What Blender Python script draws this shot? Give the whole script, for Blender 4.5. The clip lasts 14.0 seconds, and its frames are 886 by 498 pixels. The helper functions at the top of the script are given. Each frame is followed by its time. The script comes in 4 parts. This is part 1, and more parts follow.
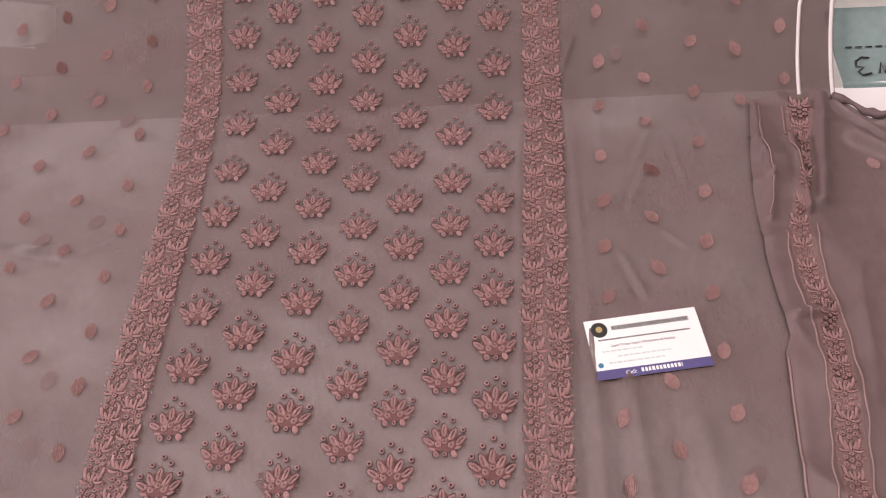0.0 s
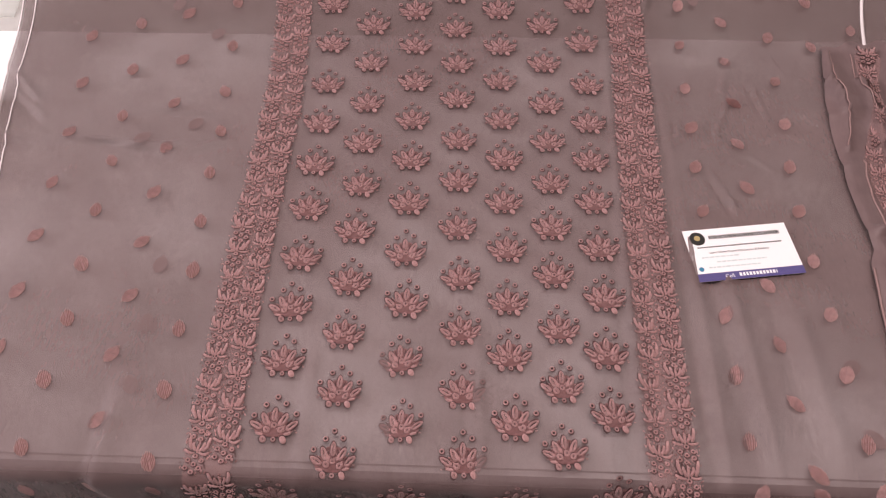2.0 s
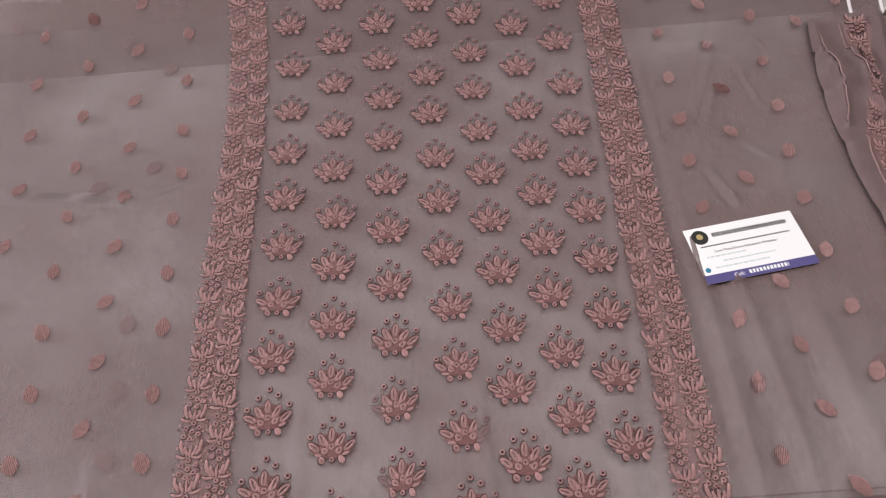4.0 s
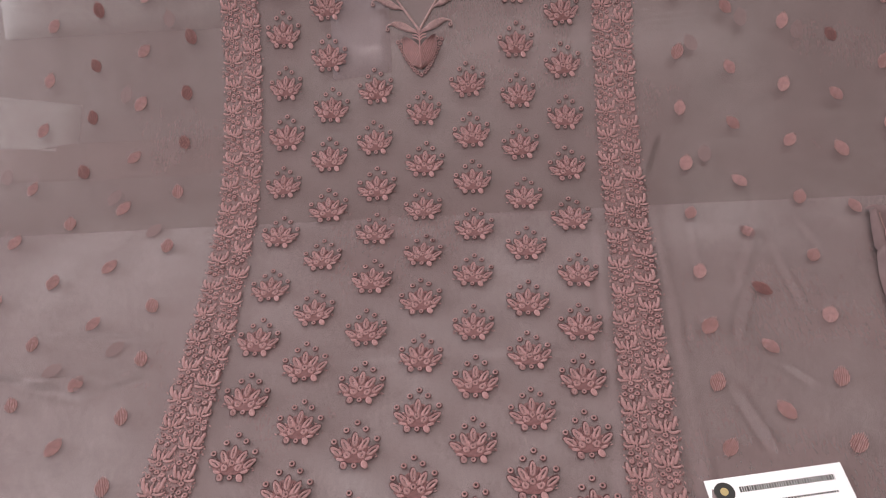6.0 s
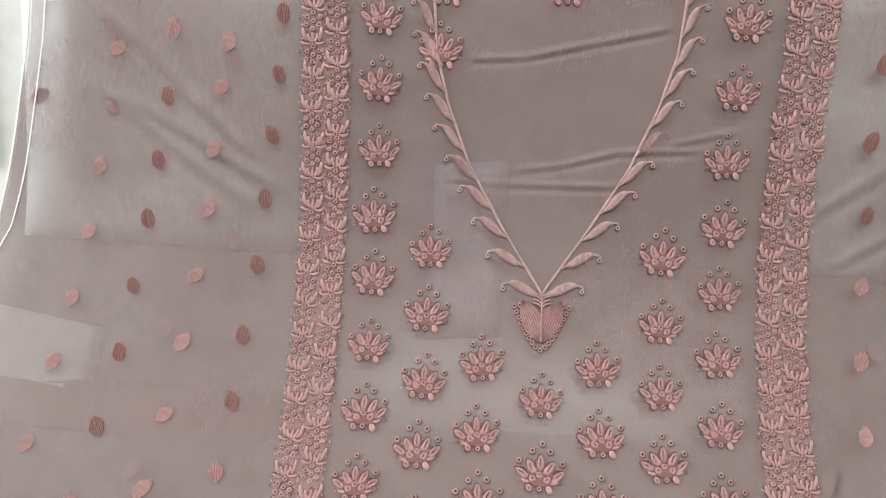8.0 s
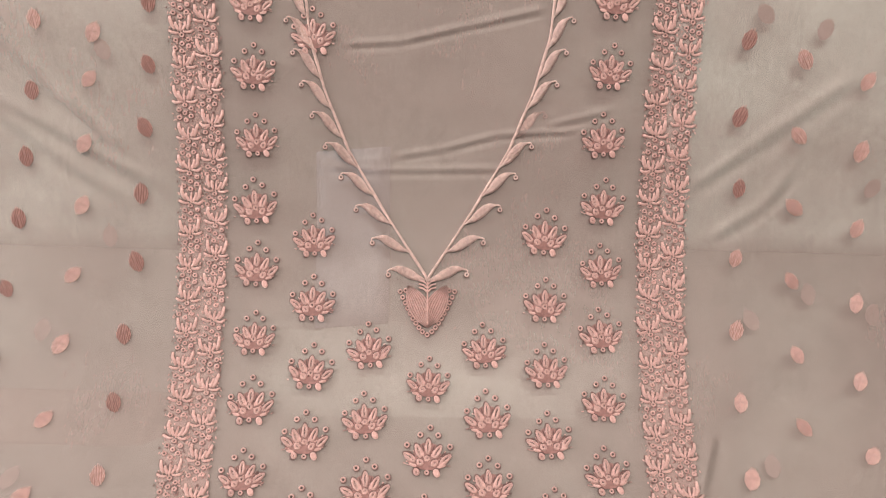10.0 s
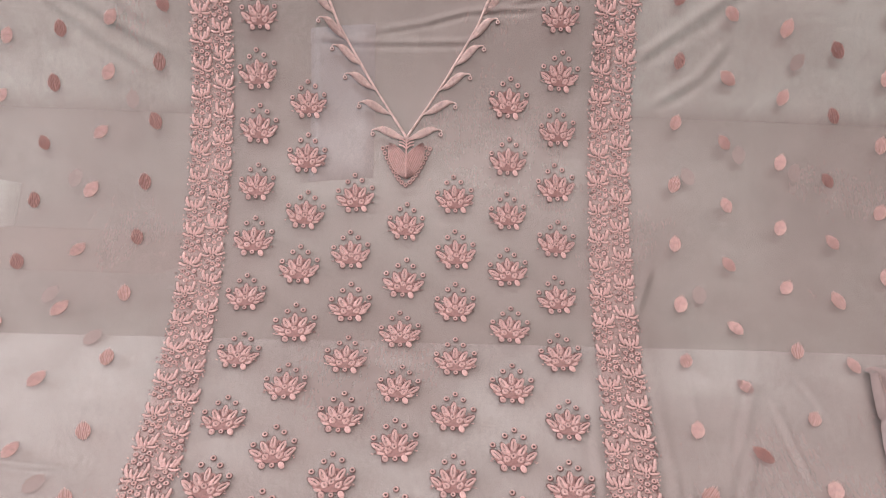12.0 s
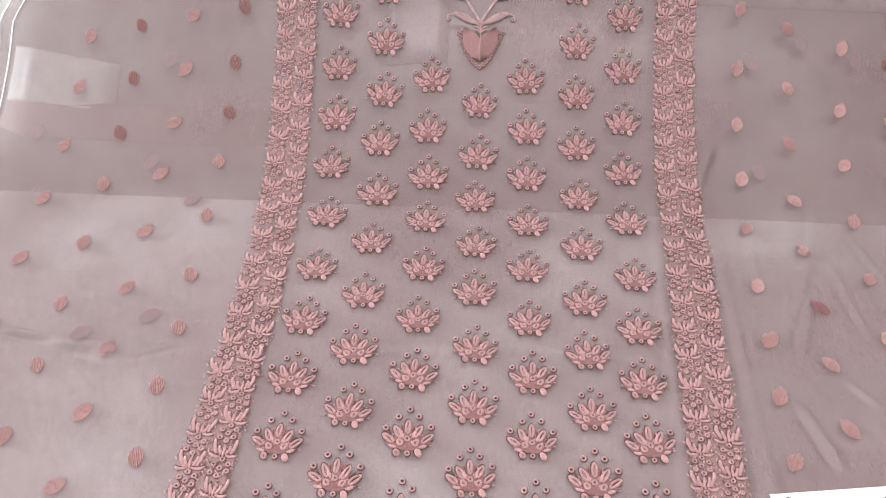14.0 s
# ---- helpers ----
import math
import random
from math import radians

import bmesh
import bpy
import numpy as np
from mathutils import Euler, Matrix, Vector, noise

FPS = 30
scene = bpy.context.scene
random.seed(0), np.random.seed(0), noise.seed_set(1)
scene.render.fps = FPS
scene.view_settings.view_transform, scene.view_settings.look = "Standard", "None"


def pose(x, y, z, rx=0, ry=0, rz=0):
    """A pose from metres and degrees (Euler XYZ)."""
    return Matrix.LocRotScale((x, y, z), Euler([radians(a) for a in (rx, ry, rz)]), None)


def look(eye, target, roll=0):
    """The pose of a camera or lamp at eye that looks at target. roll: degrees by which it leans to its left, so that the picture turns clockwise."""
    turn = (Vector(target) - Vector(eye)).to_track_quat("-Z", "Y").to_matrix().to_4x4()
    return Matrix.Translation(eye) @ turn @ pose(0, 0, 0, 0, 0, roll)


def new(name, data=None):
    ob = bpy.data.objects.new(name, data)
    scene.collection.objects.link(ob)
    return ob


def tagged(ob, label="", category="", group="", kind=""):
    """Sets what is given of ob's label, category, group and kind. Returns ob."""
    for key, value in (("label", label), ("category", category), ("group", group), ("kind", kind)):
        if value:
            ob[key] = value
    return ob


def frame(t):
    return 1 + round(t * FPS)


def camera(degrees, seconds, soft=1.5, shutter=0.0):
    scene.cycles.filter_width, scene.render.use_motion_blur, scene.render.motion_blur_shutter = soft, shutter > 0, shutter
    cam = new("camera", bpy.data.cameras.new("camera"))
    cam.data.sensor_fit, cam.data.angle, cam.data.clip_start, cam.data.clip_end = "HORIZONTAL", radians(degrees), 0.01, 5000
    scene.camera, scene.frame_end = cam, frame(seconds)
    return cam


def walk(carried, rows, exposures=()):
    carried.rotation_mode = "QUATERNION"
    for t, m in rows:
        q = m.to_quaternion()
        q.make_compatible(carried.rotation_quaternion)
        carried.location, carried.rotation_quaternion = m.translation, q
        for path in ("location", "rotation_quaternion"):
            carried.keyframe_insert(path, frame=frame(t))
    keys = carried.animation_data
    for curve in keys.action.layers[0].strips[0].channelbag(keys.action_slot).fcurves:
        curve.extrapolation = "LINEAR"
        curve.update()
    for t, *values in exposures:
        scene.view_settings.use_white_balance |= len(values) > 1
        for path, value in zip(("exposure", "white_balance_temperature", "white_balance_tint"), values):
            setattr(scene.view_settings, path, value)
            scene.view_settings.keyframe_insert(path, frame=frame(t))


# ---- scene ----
cam = camera(60.21, 14.0, soft=1.12)
ROWS = [
    (0.0, 0.1144, -0.0268, 1.4493, 6.01, -55.92, -7.46),
    (0.5, 0.0795, -0.1249, 1.4679, 1.46, -54.99, -2.07),
    (1.0, 0.0572, -0.2089, 1.4703, 1.01, -55.25, -1.18),
    (1.2, 0.0406, -0.2055, 1.4706, 0.20, -55.87, -0.42),
    (1.5, 0.0135, -0.1789, 1.4506, 0.26, -55.28, -0.15),
    (2.0, -0.0162, -0.1147, 1.4267, -0.41, -55.44, 0.62),
    (2.2, -0.0277, -0.0980, 1.4176, -1.93, -55.12, 1.99),
    (4.4, -0.0065, -0.0660, 1.3993, 1.56, -54.99, -7.81),
    (4.5, -0.0175, -0.0625, 1.4003, 3.15, -53.98, -7.98),
    (4.6, -0.0278, -0.0595, 1.4081, 4.13, -53.44, -7.80),
    (5.0, -0.0258, -0.0346, 1.4124, 3.60, -52.96, -6.67),
    (5.5, 0.0242, 0.0190, 1.4028, 6.62, -51.68, -9.55),
    (6.0, 0.0623, 0.0570, 1.3929, 6.20, -49.41, -7.76),
    (6.5, 0.0399, 0.1016, 1.4108, 5.77, -48.21, -4.87),
    (7.0, 0.0033, 0.1844, 1.4184, 5.31, -47.14, -2.76),
    (7.5, -0.0416, 0.2441, 1.4111, 2.91, -45.13, 0.29),
    (8.0, -0.0550, 0.2646, 1.3948, 2.96, -41.80, 0.96),
    (8.5, -0.0274, 0.2823, 1.4009, 1.24, -40.87, 1.23),
    (8.7, -0.0237, 0.2932, 1.4029, -0.44, -41.56, 1.62),
    (10.8, 0.0127, 0.2207, 1.3868, -2.58, -43.42, 2.29),
    (11.0, 0.0167, 0.2030, 1.3811, -2.11, -43.27, 2.04),
    (11.5, 0.0071, 0.1709, 1.3953, -2.77, -45.29, 2.54),
    (12.0, 0.0214, 0.1358, 1.3921, -1.52, -45.28, 2.11),
    (12.5, 0.0297, 0.1039, 1.3979, -0.80, -46.44, 1.90),
    (13.0, 0.0340, 0.0834, 1.3873, 0.97, -46.30, 0.98),
    (13.5, 0.0199, 0.0692, 1.3772, 1.50, -46.87, 1.15),
    (14.0, -0.0146, 0.0468, 1.3659, 1.62, -47.88, 0.71),
]
# seconds, place, then yaw, pitch and roll
walk(cam, [(t, pose(x, y, z, 90 + pitch, 0, yaw) @ pose(0, 0, 0, 0, 0, roll)) for t, x, y, z, yaw, pitch, roll in ROWS],
     exposures=[(0.0, -0.62, 7300, 32), (1.1, -0.53, 7500, 40), (2.2, -0.62, 7200, 32), (4.4, -0.68, 6600, 19), (5.0, -0.67, 6500, 18), (6.0, -0.57, 6850, 25), (6.5, -0.46, 6750, 23), (7.0, -0.3, 6500, 15), (7.5, -0.12, 6500, 9), (8.0, 0.06, 6550, 8), (8.7, 0.28, 6800, 7),
                (11.0, 0.54, 7450, 6), (12.0, 0.42, 6600, 9), (12.6, 0.42, 6350, 9), (14.0, 0.29, 6450, 16)])


# ---- world and lamps ----
world = bpy.data.worlds.new("world")
scene.world = world
world.use_nodes = True
sky = world.node_tree.nodes.new("ShaderNodeTexSky")
sky.sky_type, sky.sun_disc, sky.sun_elevation, sky.sun_rotation = "NISHITA", False, radians(40), radians(30)
world.node_tree.links.new(sky.outputs[0], world.node_tree.nodes["Background"].inputs[0])
world.node_tree.nodes["Background"].inputs[1].default_value = 0.1


def area(name, eye, target, sx, sy, watts, colour):
    data = bpy.data.lights.new(name, "AREA")
    data.shape, data.size, data.size_y, data.energy, data.color = "RECTANGLE", sx, sy, watts, colour
    ob = new(name, data)
    ob.matrix_world = look(eye, target)
    return ob


# Unseen fill lamp, added to brighten the left side and the slope
area("left_fill_lamp", (-1.95, 0.55, 1.95), (0.0, 0.55, 0.95), 1.3, 0.9, 56, (0.93, 0.97, 1.0))
area("ceiling_tube_lamp", (0.1, 0.10, 2.66), (0.1, 0.10, 0.0), 1.2, 0.12, 42, (1.0, 0.97, 0.94))


# ---- materials ----
def material(name, colour, rough=0.6, metal=0.0, vary=0.08, scale=40.0, bump=0.0, bump_scale=900.0, sheen=0.0, coat=0.0):
    m = bpy.data.materials.new(name)
    m.use_nodes = True
    nt = m.node_tree
    n, l = nt.nodes, nt.links
    b = n["Principled BSDF"]
    co = n.new("ShaderNodeTexCoord")
    t1, t2 = n.new("ShaderNodeTexNoise"), n.new("ShaderNodeTexNoise")
    t1.inputs["Scale"].default_value, t2.inputs["Scale"].default_value = scale, scale * 7
    t1.inputs["Detail"].default_value = 4
    l.new(co.outputs["Object"], t1.inputs["Vector"])
    l.new(co.outputs["Object"], t2.inputs["Vector"])
    mix = n.new("ShaderNodeMath")
    mix.operation = "ADD"
    l.new(t1.outputs[0], mix.inputs[0])
    l.new(t2.outputs[0], mix.inputs[1])
    ramp = n.new("ShaderNodeMapRange")
    ramp.inputs[1].default_value, ramp.inputs[2].default_value = 0.6, 1.4
    ramp.inputs[3].default_value, ramp.inputs[4].default_value = 1 - vary, 1 + vary
    l.new(mix.outputs[0], ramp.inputs[0])
    mul = n.new("ShaderNodeVectorMath")
    mul.operation = "SCALE"
    mul.inputs[0].default_value = colour
    l.new(ramp.outputs[0], mul.inputs["Scale"])
    l.new(mul.outputs[0], b.inputs["Base Color"])
    b.inputs["Roughness"].default_value, b.inputs["Metallic"].default_value = rough, metal
    b.inputs["Sheen Weight"].default_value, b.inputs["Coat Weight"].default_value = sheen, coat
    if bump:
        t3, bp = n.new("ShaderNodeTexNoise"), n.new("ShaderNodeBump")
        t3.inputs["Scale"].default_value = bump_scale
        l.new(co.outputs["Object"], t3.inputs["Vector"])
        l.new(t3.outputs[0], bp.inputs["Height"])
        bp.inputs["Strength"].default_value, bp.inputs["Distance"].default_value = bump, 0.0006
        l.new(bp.outputs[0], b.inputs["Normal"])
    return m


def sheer(name, colour, cover, rough=0.55):
    """A fine see-through weave: threads of the colour with gaps between them."""
    m = material(name, colour, rough, vary=0.11, scale=11.0, bump=0.25, bump_scale=700.0, sheen=0.15)
    n, l = m.node_tree.nodes, m.node_tree.links
    b, out = n["Principled BSDF"], n["Material Output"]
    gap, tl, mix1, mix2 = n.new("ShaderNodeBsdfTransparent"), n.new("ShaderNodeBsdfTranslucent"), n.new("ShaderNodeMixShader"), n.new("ShaderNodeMixShader")
    gap.inputs[0].default_value = (1, 1, 1, 1)
    tl.inputs[0].default_value = (*colour, 1)
    mix1.inputs[0].default_value = 0.2
    l.new(b.outputs[0], mix1.inputs[1])
    l.new(tl.outputs[0], mix1.inputs[2])
    weave = n.new("ShaderNodeTexNoise")
    weave.inputs["Scale"].default_value = 420.0
    co = n.new("ShaderNodeTexCoord")
    stretch = n.new("ShaderNodeMapping")
    stretch.inputs["Scale"].default_value = (1.0, 0.3, 0.3)
    l.new(co.outputs["Object"], stretch.inputs[0])
    l.new(stretch.outputs[0], weave.inputs["Vector"])
    rng = n.new("ShaderNodeMapRange")
    rng.inputs[1].default_value, rng.inputs[2].default_value = 0.3, 0.7
    rng.inputs[3].default_value, rng.inputs[4].default_value = cover - 0.03, cover + 0.03
    l.new(weave.outputs[0], rng.inputs[0])
    # Random clouds in the cover: mottled cloth plus soft uneven light painted in
    cloud, soft_, total = n.new("ShaderNodeTexNoise"), n.new("ShaderNodeMapRange"), n.new("ShaderNodeMath")
    cloud.inputs["Scale"].default_value, cloud.inputs["Detail"].default_value = 7.0, 5.0
    l.new(co.outputs["Object"], cloud.inputs["Vector"])
    soft_.inputs[1].default_value, soft_.inputs[2].default_value, soft_.inputs[3].default_value, soft_.inputs[4].default_value = 0.3, 0.7, -0.09, 0.09
    l.new(cloud.outputs[0], soft_.inputs[0])
    total.operation = "ADD"
    l.new(rng.outputs[0], total.inputs[0])
    l.new(soft_.outputs[0], total.inputs[1])
    l.new(total.outputs[0], mix2.inputs[0])
    l.new(gap.outputs[0], mix2.inputs[1])
    l.new(mix1.outputs[0], mix2.inputs[2])
    l.new(mix2.outputs[0], out.inputs[0])
    return m


CHIFFON = sheer("mauve_chiffon", (0.205, 0.141, 0.137), 0.57)
BACKING = sheer("mauve_chiffon_back", (0.215, 0.150, 0.146), 0.38)
SLEEVE = sheer("mauve_chiffon_double", (0.185, 0.128, 0.126), 0.93)
def silk(name, colour, rough=0.34):
    """Satin stitches: fine parallel threads that catch the light unevenly."""
    m = material(name, colour, rough, vary=0.5, scale=300.0, sheen=0.2)
    n, l = m.node_tree.nodes, m.node_tree.links
    co, wave, bp = n.new("ShaderNodeTexCoord"), n.new("ShaderNodeTexWave"), n.new("ShaderNodeBump")
    wave.inputs["Scale"].default_value, wave.inputs["Distortion"].default_value, wave.inputs["Detail Scale"].default_value = 420.0, 5.0, 2.0
    wave.bands_direction = "DIAGONAL"
    l.new(co.outputs["Object"], wave.inputs["Vector"])
    l.new(wave.outputs[1], bp.inputs["Height"])
    bp.inputs["Strength"].default_value, bp.inputs["Distance"].default_value = 0.75, 0.0007
    l.new(bp.outputs[0], n["Principled BSDF"].inputs["Normal"])
    return m


PALE_THREAD = silk("pale_pink_thread", (0.45, 0.29, 0.278))
THREAD = silk("pink_silk_thread", (0.405, 0.225, 0.216))
GROUND = silk("pink_ground_stitch", (0.195, 0.084, 0.081), 0.55)
# Near-black red: rolled hem, dark stitches, and painted shade under petals and eyelets
THREAD_AND_SHADE = material("deep_pink_thread_and_shade", (0.055, 0.018, 0.018), 0.6, vary=0.2, scale=160.0, bump=0.4, bump_scale=1500.0)
# Near-black that stands for the shade inside eyelets and slits
HOLE_SHADE = material("eyelet_hole_shade", (0.022, 0.009, 0.009), 0.8)
HEM = material("white_hem_thread", (0.70, 0.67, 0.67), 0.7, bump=0.5, bump_scale=900.0)
WHITE_TOP = material("white_laminate", (0.83, 0.84, 0.84), 0.35, vary=0.02, scale=6.0)
WALL = material("white_wall_paint", (0.52, 0.52, 0.50), 0.8, vary=0.03, scale=5.0)
FLOOR = material("grey_floor_tile", (0.36, 0.37, 0.37), 0.3, vary=0.05, scale=8.0)
GREY = material("grey_green_panel", (0.48, 0.49, 0.47), 0.25, vary=0.12, scale=9.0)
DARK_FRONT = material("dark_brown_panel", (0.05, 0.032, 0.03), 0.4, vary=0.15, scale=12.0)
# Darker copy of the dot thread: stitches turned off the light, painted
DOT_SHADED = silk("shaded_dot_thread", (0.25, 0.115, 0.105))
DOT_PALE = silk("pale_dot_thread", (0.435, 0.257, 0.246))
DOT_BACK = material("back_dot_thread", (0.34, 0.25, 0.242), 0.6, vary=0.1, scale=160.0)
PAPER = material("white_card_paper", (0.86, 0.88, 0.88), 0.45, vary=0.01)
VIOLET = material("violet_print", (0.085, 0.075, 0.22), 0.5)
INK = material("black_print", (0.02, 0.022, 0.02), 0.5)
GREYINK = material("faint_teal_print", (0.55, 0.66, 0.66), 0.5)
BLUE = material("blue_print", (0.02, 0.20, 0.33), 0.5)
GOLD = material("gold_print", (0.45, 0.36, 0.16), 0.5)


# ---- the cloth's lie over the counter and the slope ----
SKEW, EDGE, BEND = 0.03, 0.0525, 0.004
_S = np.linspace(-0.40, 1.30, 1701)
_ANG = np.interp(_S, [-0.40, -0.172, -0.150, EDGE - 2 * BEND, EDGE + 0.004, 0.49, 0.57, 0.675, 0.785, 0.90, 1.3], [6, 6, 86, 86, 0, 0, 17.2, 34, 55.2, 59, 59])
_DY = np.cos(np.radians(_ANG)) * 0.001
_DZ = np.sin(np.radians(_ANG)) * 0.001
_Y = np.cumsum(_DY)
_Z = np.cumsum(_DZ)
_i0 = int(np.argmin(abs(_S - 0.3)))
_Y, _Z = _Y - _Y[_i0] + 0.3, _Z - _Z[_i0] + 0.9


def flat(x, s, lift=0.0):
    """The support under cloth point (x, s): x across, s along the garment from hem to shoulder."""
    q = s + SKEW * x
    a = radians(float(np.interp(q, _S, _ANG)))
    return Vector((x, float(np.interp(q, _S, _Y)) - SKEW * x - math.sin(a) * lift, float(np.interp(q, _S, _Z)) + math.cos(a) * lift))


# creases: x0, s0, x1, s1, width, height
LEFT_CREASES = [
    (-0.345, 0.368, -0.311, 0.363, 0.003, 0.004), (-0.311, 0.363, -0.254, 0.35, 0.005, 0.0025), (-0.44, 0.372, -0.345, 0.368, 0.006, 0.002), (-0.254, 0.35, -0.21, 0.366, 0.004, 0.002),
    (-0.3, 0.358, -0.245, 0.362, 0.004, 0.002), (-0.443, 0.464, -0.395, 0.412, 0.004, 0.003), (-0.43, 0.44, -0.385, 0.39, 0.005, 0.002), (-0.3, 0.405, -0.22, 0.398, 0.003, 0.0022),
    (-0.25, 0.12, -0.255, 0.03, 0.008, 0.003),
]
NECK_CREASES = [
    (-0.023, 0.8, 0.01, 0.805, 0.0026, 0.003), (0.01, 0.805, 0.052, 0.816, 0.0026, 0.004), (0.052, 0.816, 0.11, 0.819, 0.0026, 0.004), (-0.08, 0.792, -0.04, 0.789, 0.003, 0.003),
    (-0.04, 0.789, 0.06, 0.79, 0.0028, 0.003), (-0.063, 0.883, -0.023, 0.885, 0.0026, 0.0035), (-0.023, 0.885, 0.027, 0.896, 0.0026, 0.0042), (0.027, 0.896, 0.083, 0.908, 0.0026, 0.0042),
    (-0.118, 0.943, -0.095, 0.937, 0.003, 0.003), (0.09, 0.823, 0.14, 0.835, 0.003, 0.0025),
]
SHOULDER_CREASES = [
    (-0.365, 0.863, -0.236, 0.767, 0.006, 0.004), (-0.333, 0.85, -0.207, 0.777, 0.0055, 0.0035), (-0.277, 0.847, -0.231, 0.804, 0.005, 0.003), (-0.34, 0.91, -0.26, 0.83, 0.006, 0.004),
    (0.221, 0.738, 0.258, 0.761, 0.0045, 0.003), (0.258, 0.761, 0.279, 0.789, 0.005, 0.003), (0.205, 0.778, 0.24, 0.803, 0.005, 0.004), (0.24, 0.803, 0.322, 0.861, 0.006, 0.004),
]
RIGHT_CREASES = [
    (0.195, 0.545, 0.209, 0.582, 0.0035, 0.0035), (0.289, 0.525, 0.275, 0.478, 0.0035, 0.0025), (0.275, 0.478, 0.246, 0.415, 0.0035, 0.003), (0.198, 0.53, 0.193, 0.3, 0.004, 0.002),
    (0.216, 0.23, 0.22, 0.05, 0.008, 0.004), (0.262, 0.2, 0.268, 0.06, 0.01, 0.003), (0.31, 0.49, 0.325, 0.44, 0.003, 0.0024), (0.225, 0.5, 0.222, 0.44, 0.0028, 0.0022),
    (0.258, 0.419, 0.236, 0.369, 0.0032, 0.0034), (0.285, 0.463, 0.292, 0.391, 0.0028, 0.0028), (0.246, 0.434, 0.238, 0.418, 0.0022, 0.003), (0.263, 0.35, 0.281, 0.331, 0.003, 0.0028),
    (0.225, 0.332, 0.24, 0.285, 0.0032, 0.0032), (0.206, 0.394, 0.203, 0.372, 0.0025, 0.0025),
]
MIDDLE_CREASES = [
    (0.193, 0.3, 0.184, 0.045, 0.006, 0.004), (0.148, 0.5, 0.139, 0.3, 0.0035, 0.002), (0.139, 0.3, 0.128, 0.05, 0.005, 0.003), (-0.12, 0.365, 0.03, 0.372, 0.004, 0.0009),
    (0.03, 0.372, 0.13, 0.366, 0.004, 0.0009), (-0.112, 0.16, -0.113, 0.04, 0.006, 0.0025), (-0.037, 0.15, -0.037, 0.04, 0.006, 0.002), (0.012, 0.17, 0.013, 0.04, 0.006, 0.002),
    (0.1, 0.16, 0.104, 0.04, 0.006, 0.002), (-0.05, 0.5, 0.02, 0.497, 0.006, 0.001),
]
DROP_CREASES = [
    (-0.31, 0.03, -0.18, -0.12, 0.016, 0.01), (-0.25, 0.05, -0.2, -0.05, 0.012, 0.007), (-0.2, 0.04, -0.11, -0.13, 0.014, 0.01), (-0.36, -0.02, -0.26, -0.1, 0.01, 0.006),
    (0.14, 0.05, 0.145, -0.15, 0.008, 0.008), (0.1, 0.05, 0.11, -0.14, 0.01, 0.006), (0.24, 0.05, 0.22, -0.14, 0.014, 0.008), (0.3, 0.04, 0.29, -0.12, 0.012, 0.007),
    (0.02, 0.05, 0.03, -0.14, 0.012, 0.006), (-0.06, 0.05, -0.05, -0.14, 0.012, 0.006),
]
CREASES = LEFT_CREASES + NECK_CREASES + SHOULDER_CREASES + RIGHT_CREASES + MIDDLE_CREASES + DROP_CREASES


def relief(x, s):
    h = 0.0
    for x0, s0, x1, s1, w, t in CREASES:
        dx, ds = x1 - x0, s1 - s0
        k = max(0.0, min(1.0, ((x - x0) * dx + (s - s0) * ds) / (dx * dx + ds * ds)))
        w *= 0.8 if w < 0.0031 else 1.0
        d2 = ((x - x0 - k * dx) ** 2 + (s - s0 - k * ds) ** 2) / (w * w)
        if d2 < 10:
            t *= (0.85 if x < -0.19 else 0.55) if s > 0.7 else 1.4 if 0.3 < s < 0.52 and x < -0.19 else 0.8 if x > 0.19 and s > 0.3 else 1.5 if x0 > 0.2 and s0 > 0.1 else 1.0
            side = (dx * (s - s0) - ds * (x - x0)) / (math.hypot(dx, ds) * w)
            h += t * (math.exp(-d2) - 0.75 * math.exp(-((side + 1.4) ** 2) - max(0.0, d2 - side * side))) * min(1.0, 4 * min(k, 1 - k) + 0.25)
    h += 0.0012 * noise.noise(Vector((x * 9, s * 9, 1.3))) + 0.0008 * noise.noise(Vector((x * 31, s * 25, 4.1)))
    if s + SKEW * x < EDGE:
        deep = min(1.0, (EDGE - s - SKEW * x) / 0.1)
        h += 0.007 * deep * noise.noise(Vector((x * 14, 2.0, s * 2.5))) + 0.006 * deep * deep
    return h


def cloth(x, s, lift=0.0):
    return flat(x, s, relief(x, s) + 0.004 + lift)


def seat(x, s, lift=0.0, turn=0.0, size=1.0, flip=1.0):
    """The pose of a piece of needlework that lies on the cloth at (x, s)."""
    e = 0.006
    p = cloth(x, s, lift)
    u, w = cloth(x + e, s, lift) - cloth(x - e, s, lift), cloth(x, s + e, lift) - cloth(x, s - e, lift)
    u.normalize()
    n = u.cross(w).normalized()
    w = n.cross(u)
    m = Matrix((u, w, n)).transposed().to_4x4()
    m.translation = p
    return m @ pose(0, 0, 0, 0, 0, turn) @ Matrix.Diagonal((size * flip, size, size, 1))


def lean(x, s):
    """Where the pattern's own x comes to lie: the right half draws in towards the hem."""
    if x > 0:
        return x * float(np.interp(s, [0.05, 0.3, 0.5, 0.66, 0.9], [0.84, 0.92, 1.0, 1.03, 1.06]))
    return x * float(np.interp(s, [-0.15, 0.05, 0.25, 0.42, 0.62, 0.9], [0.70, 1.04, 1.02, 0.98, 1.01, 1.03]))


# ---- mesh helpers ----
def thing(name, label, category, group="", kind="", at=(0, 0, 0)):
    ob = new(name)
    ob.location = at
    return tagged(ob, label, category, group, kind)


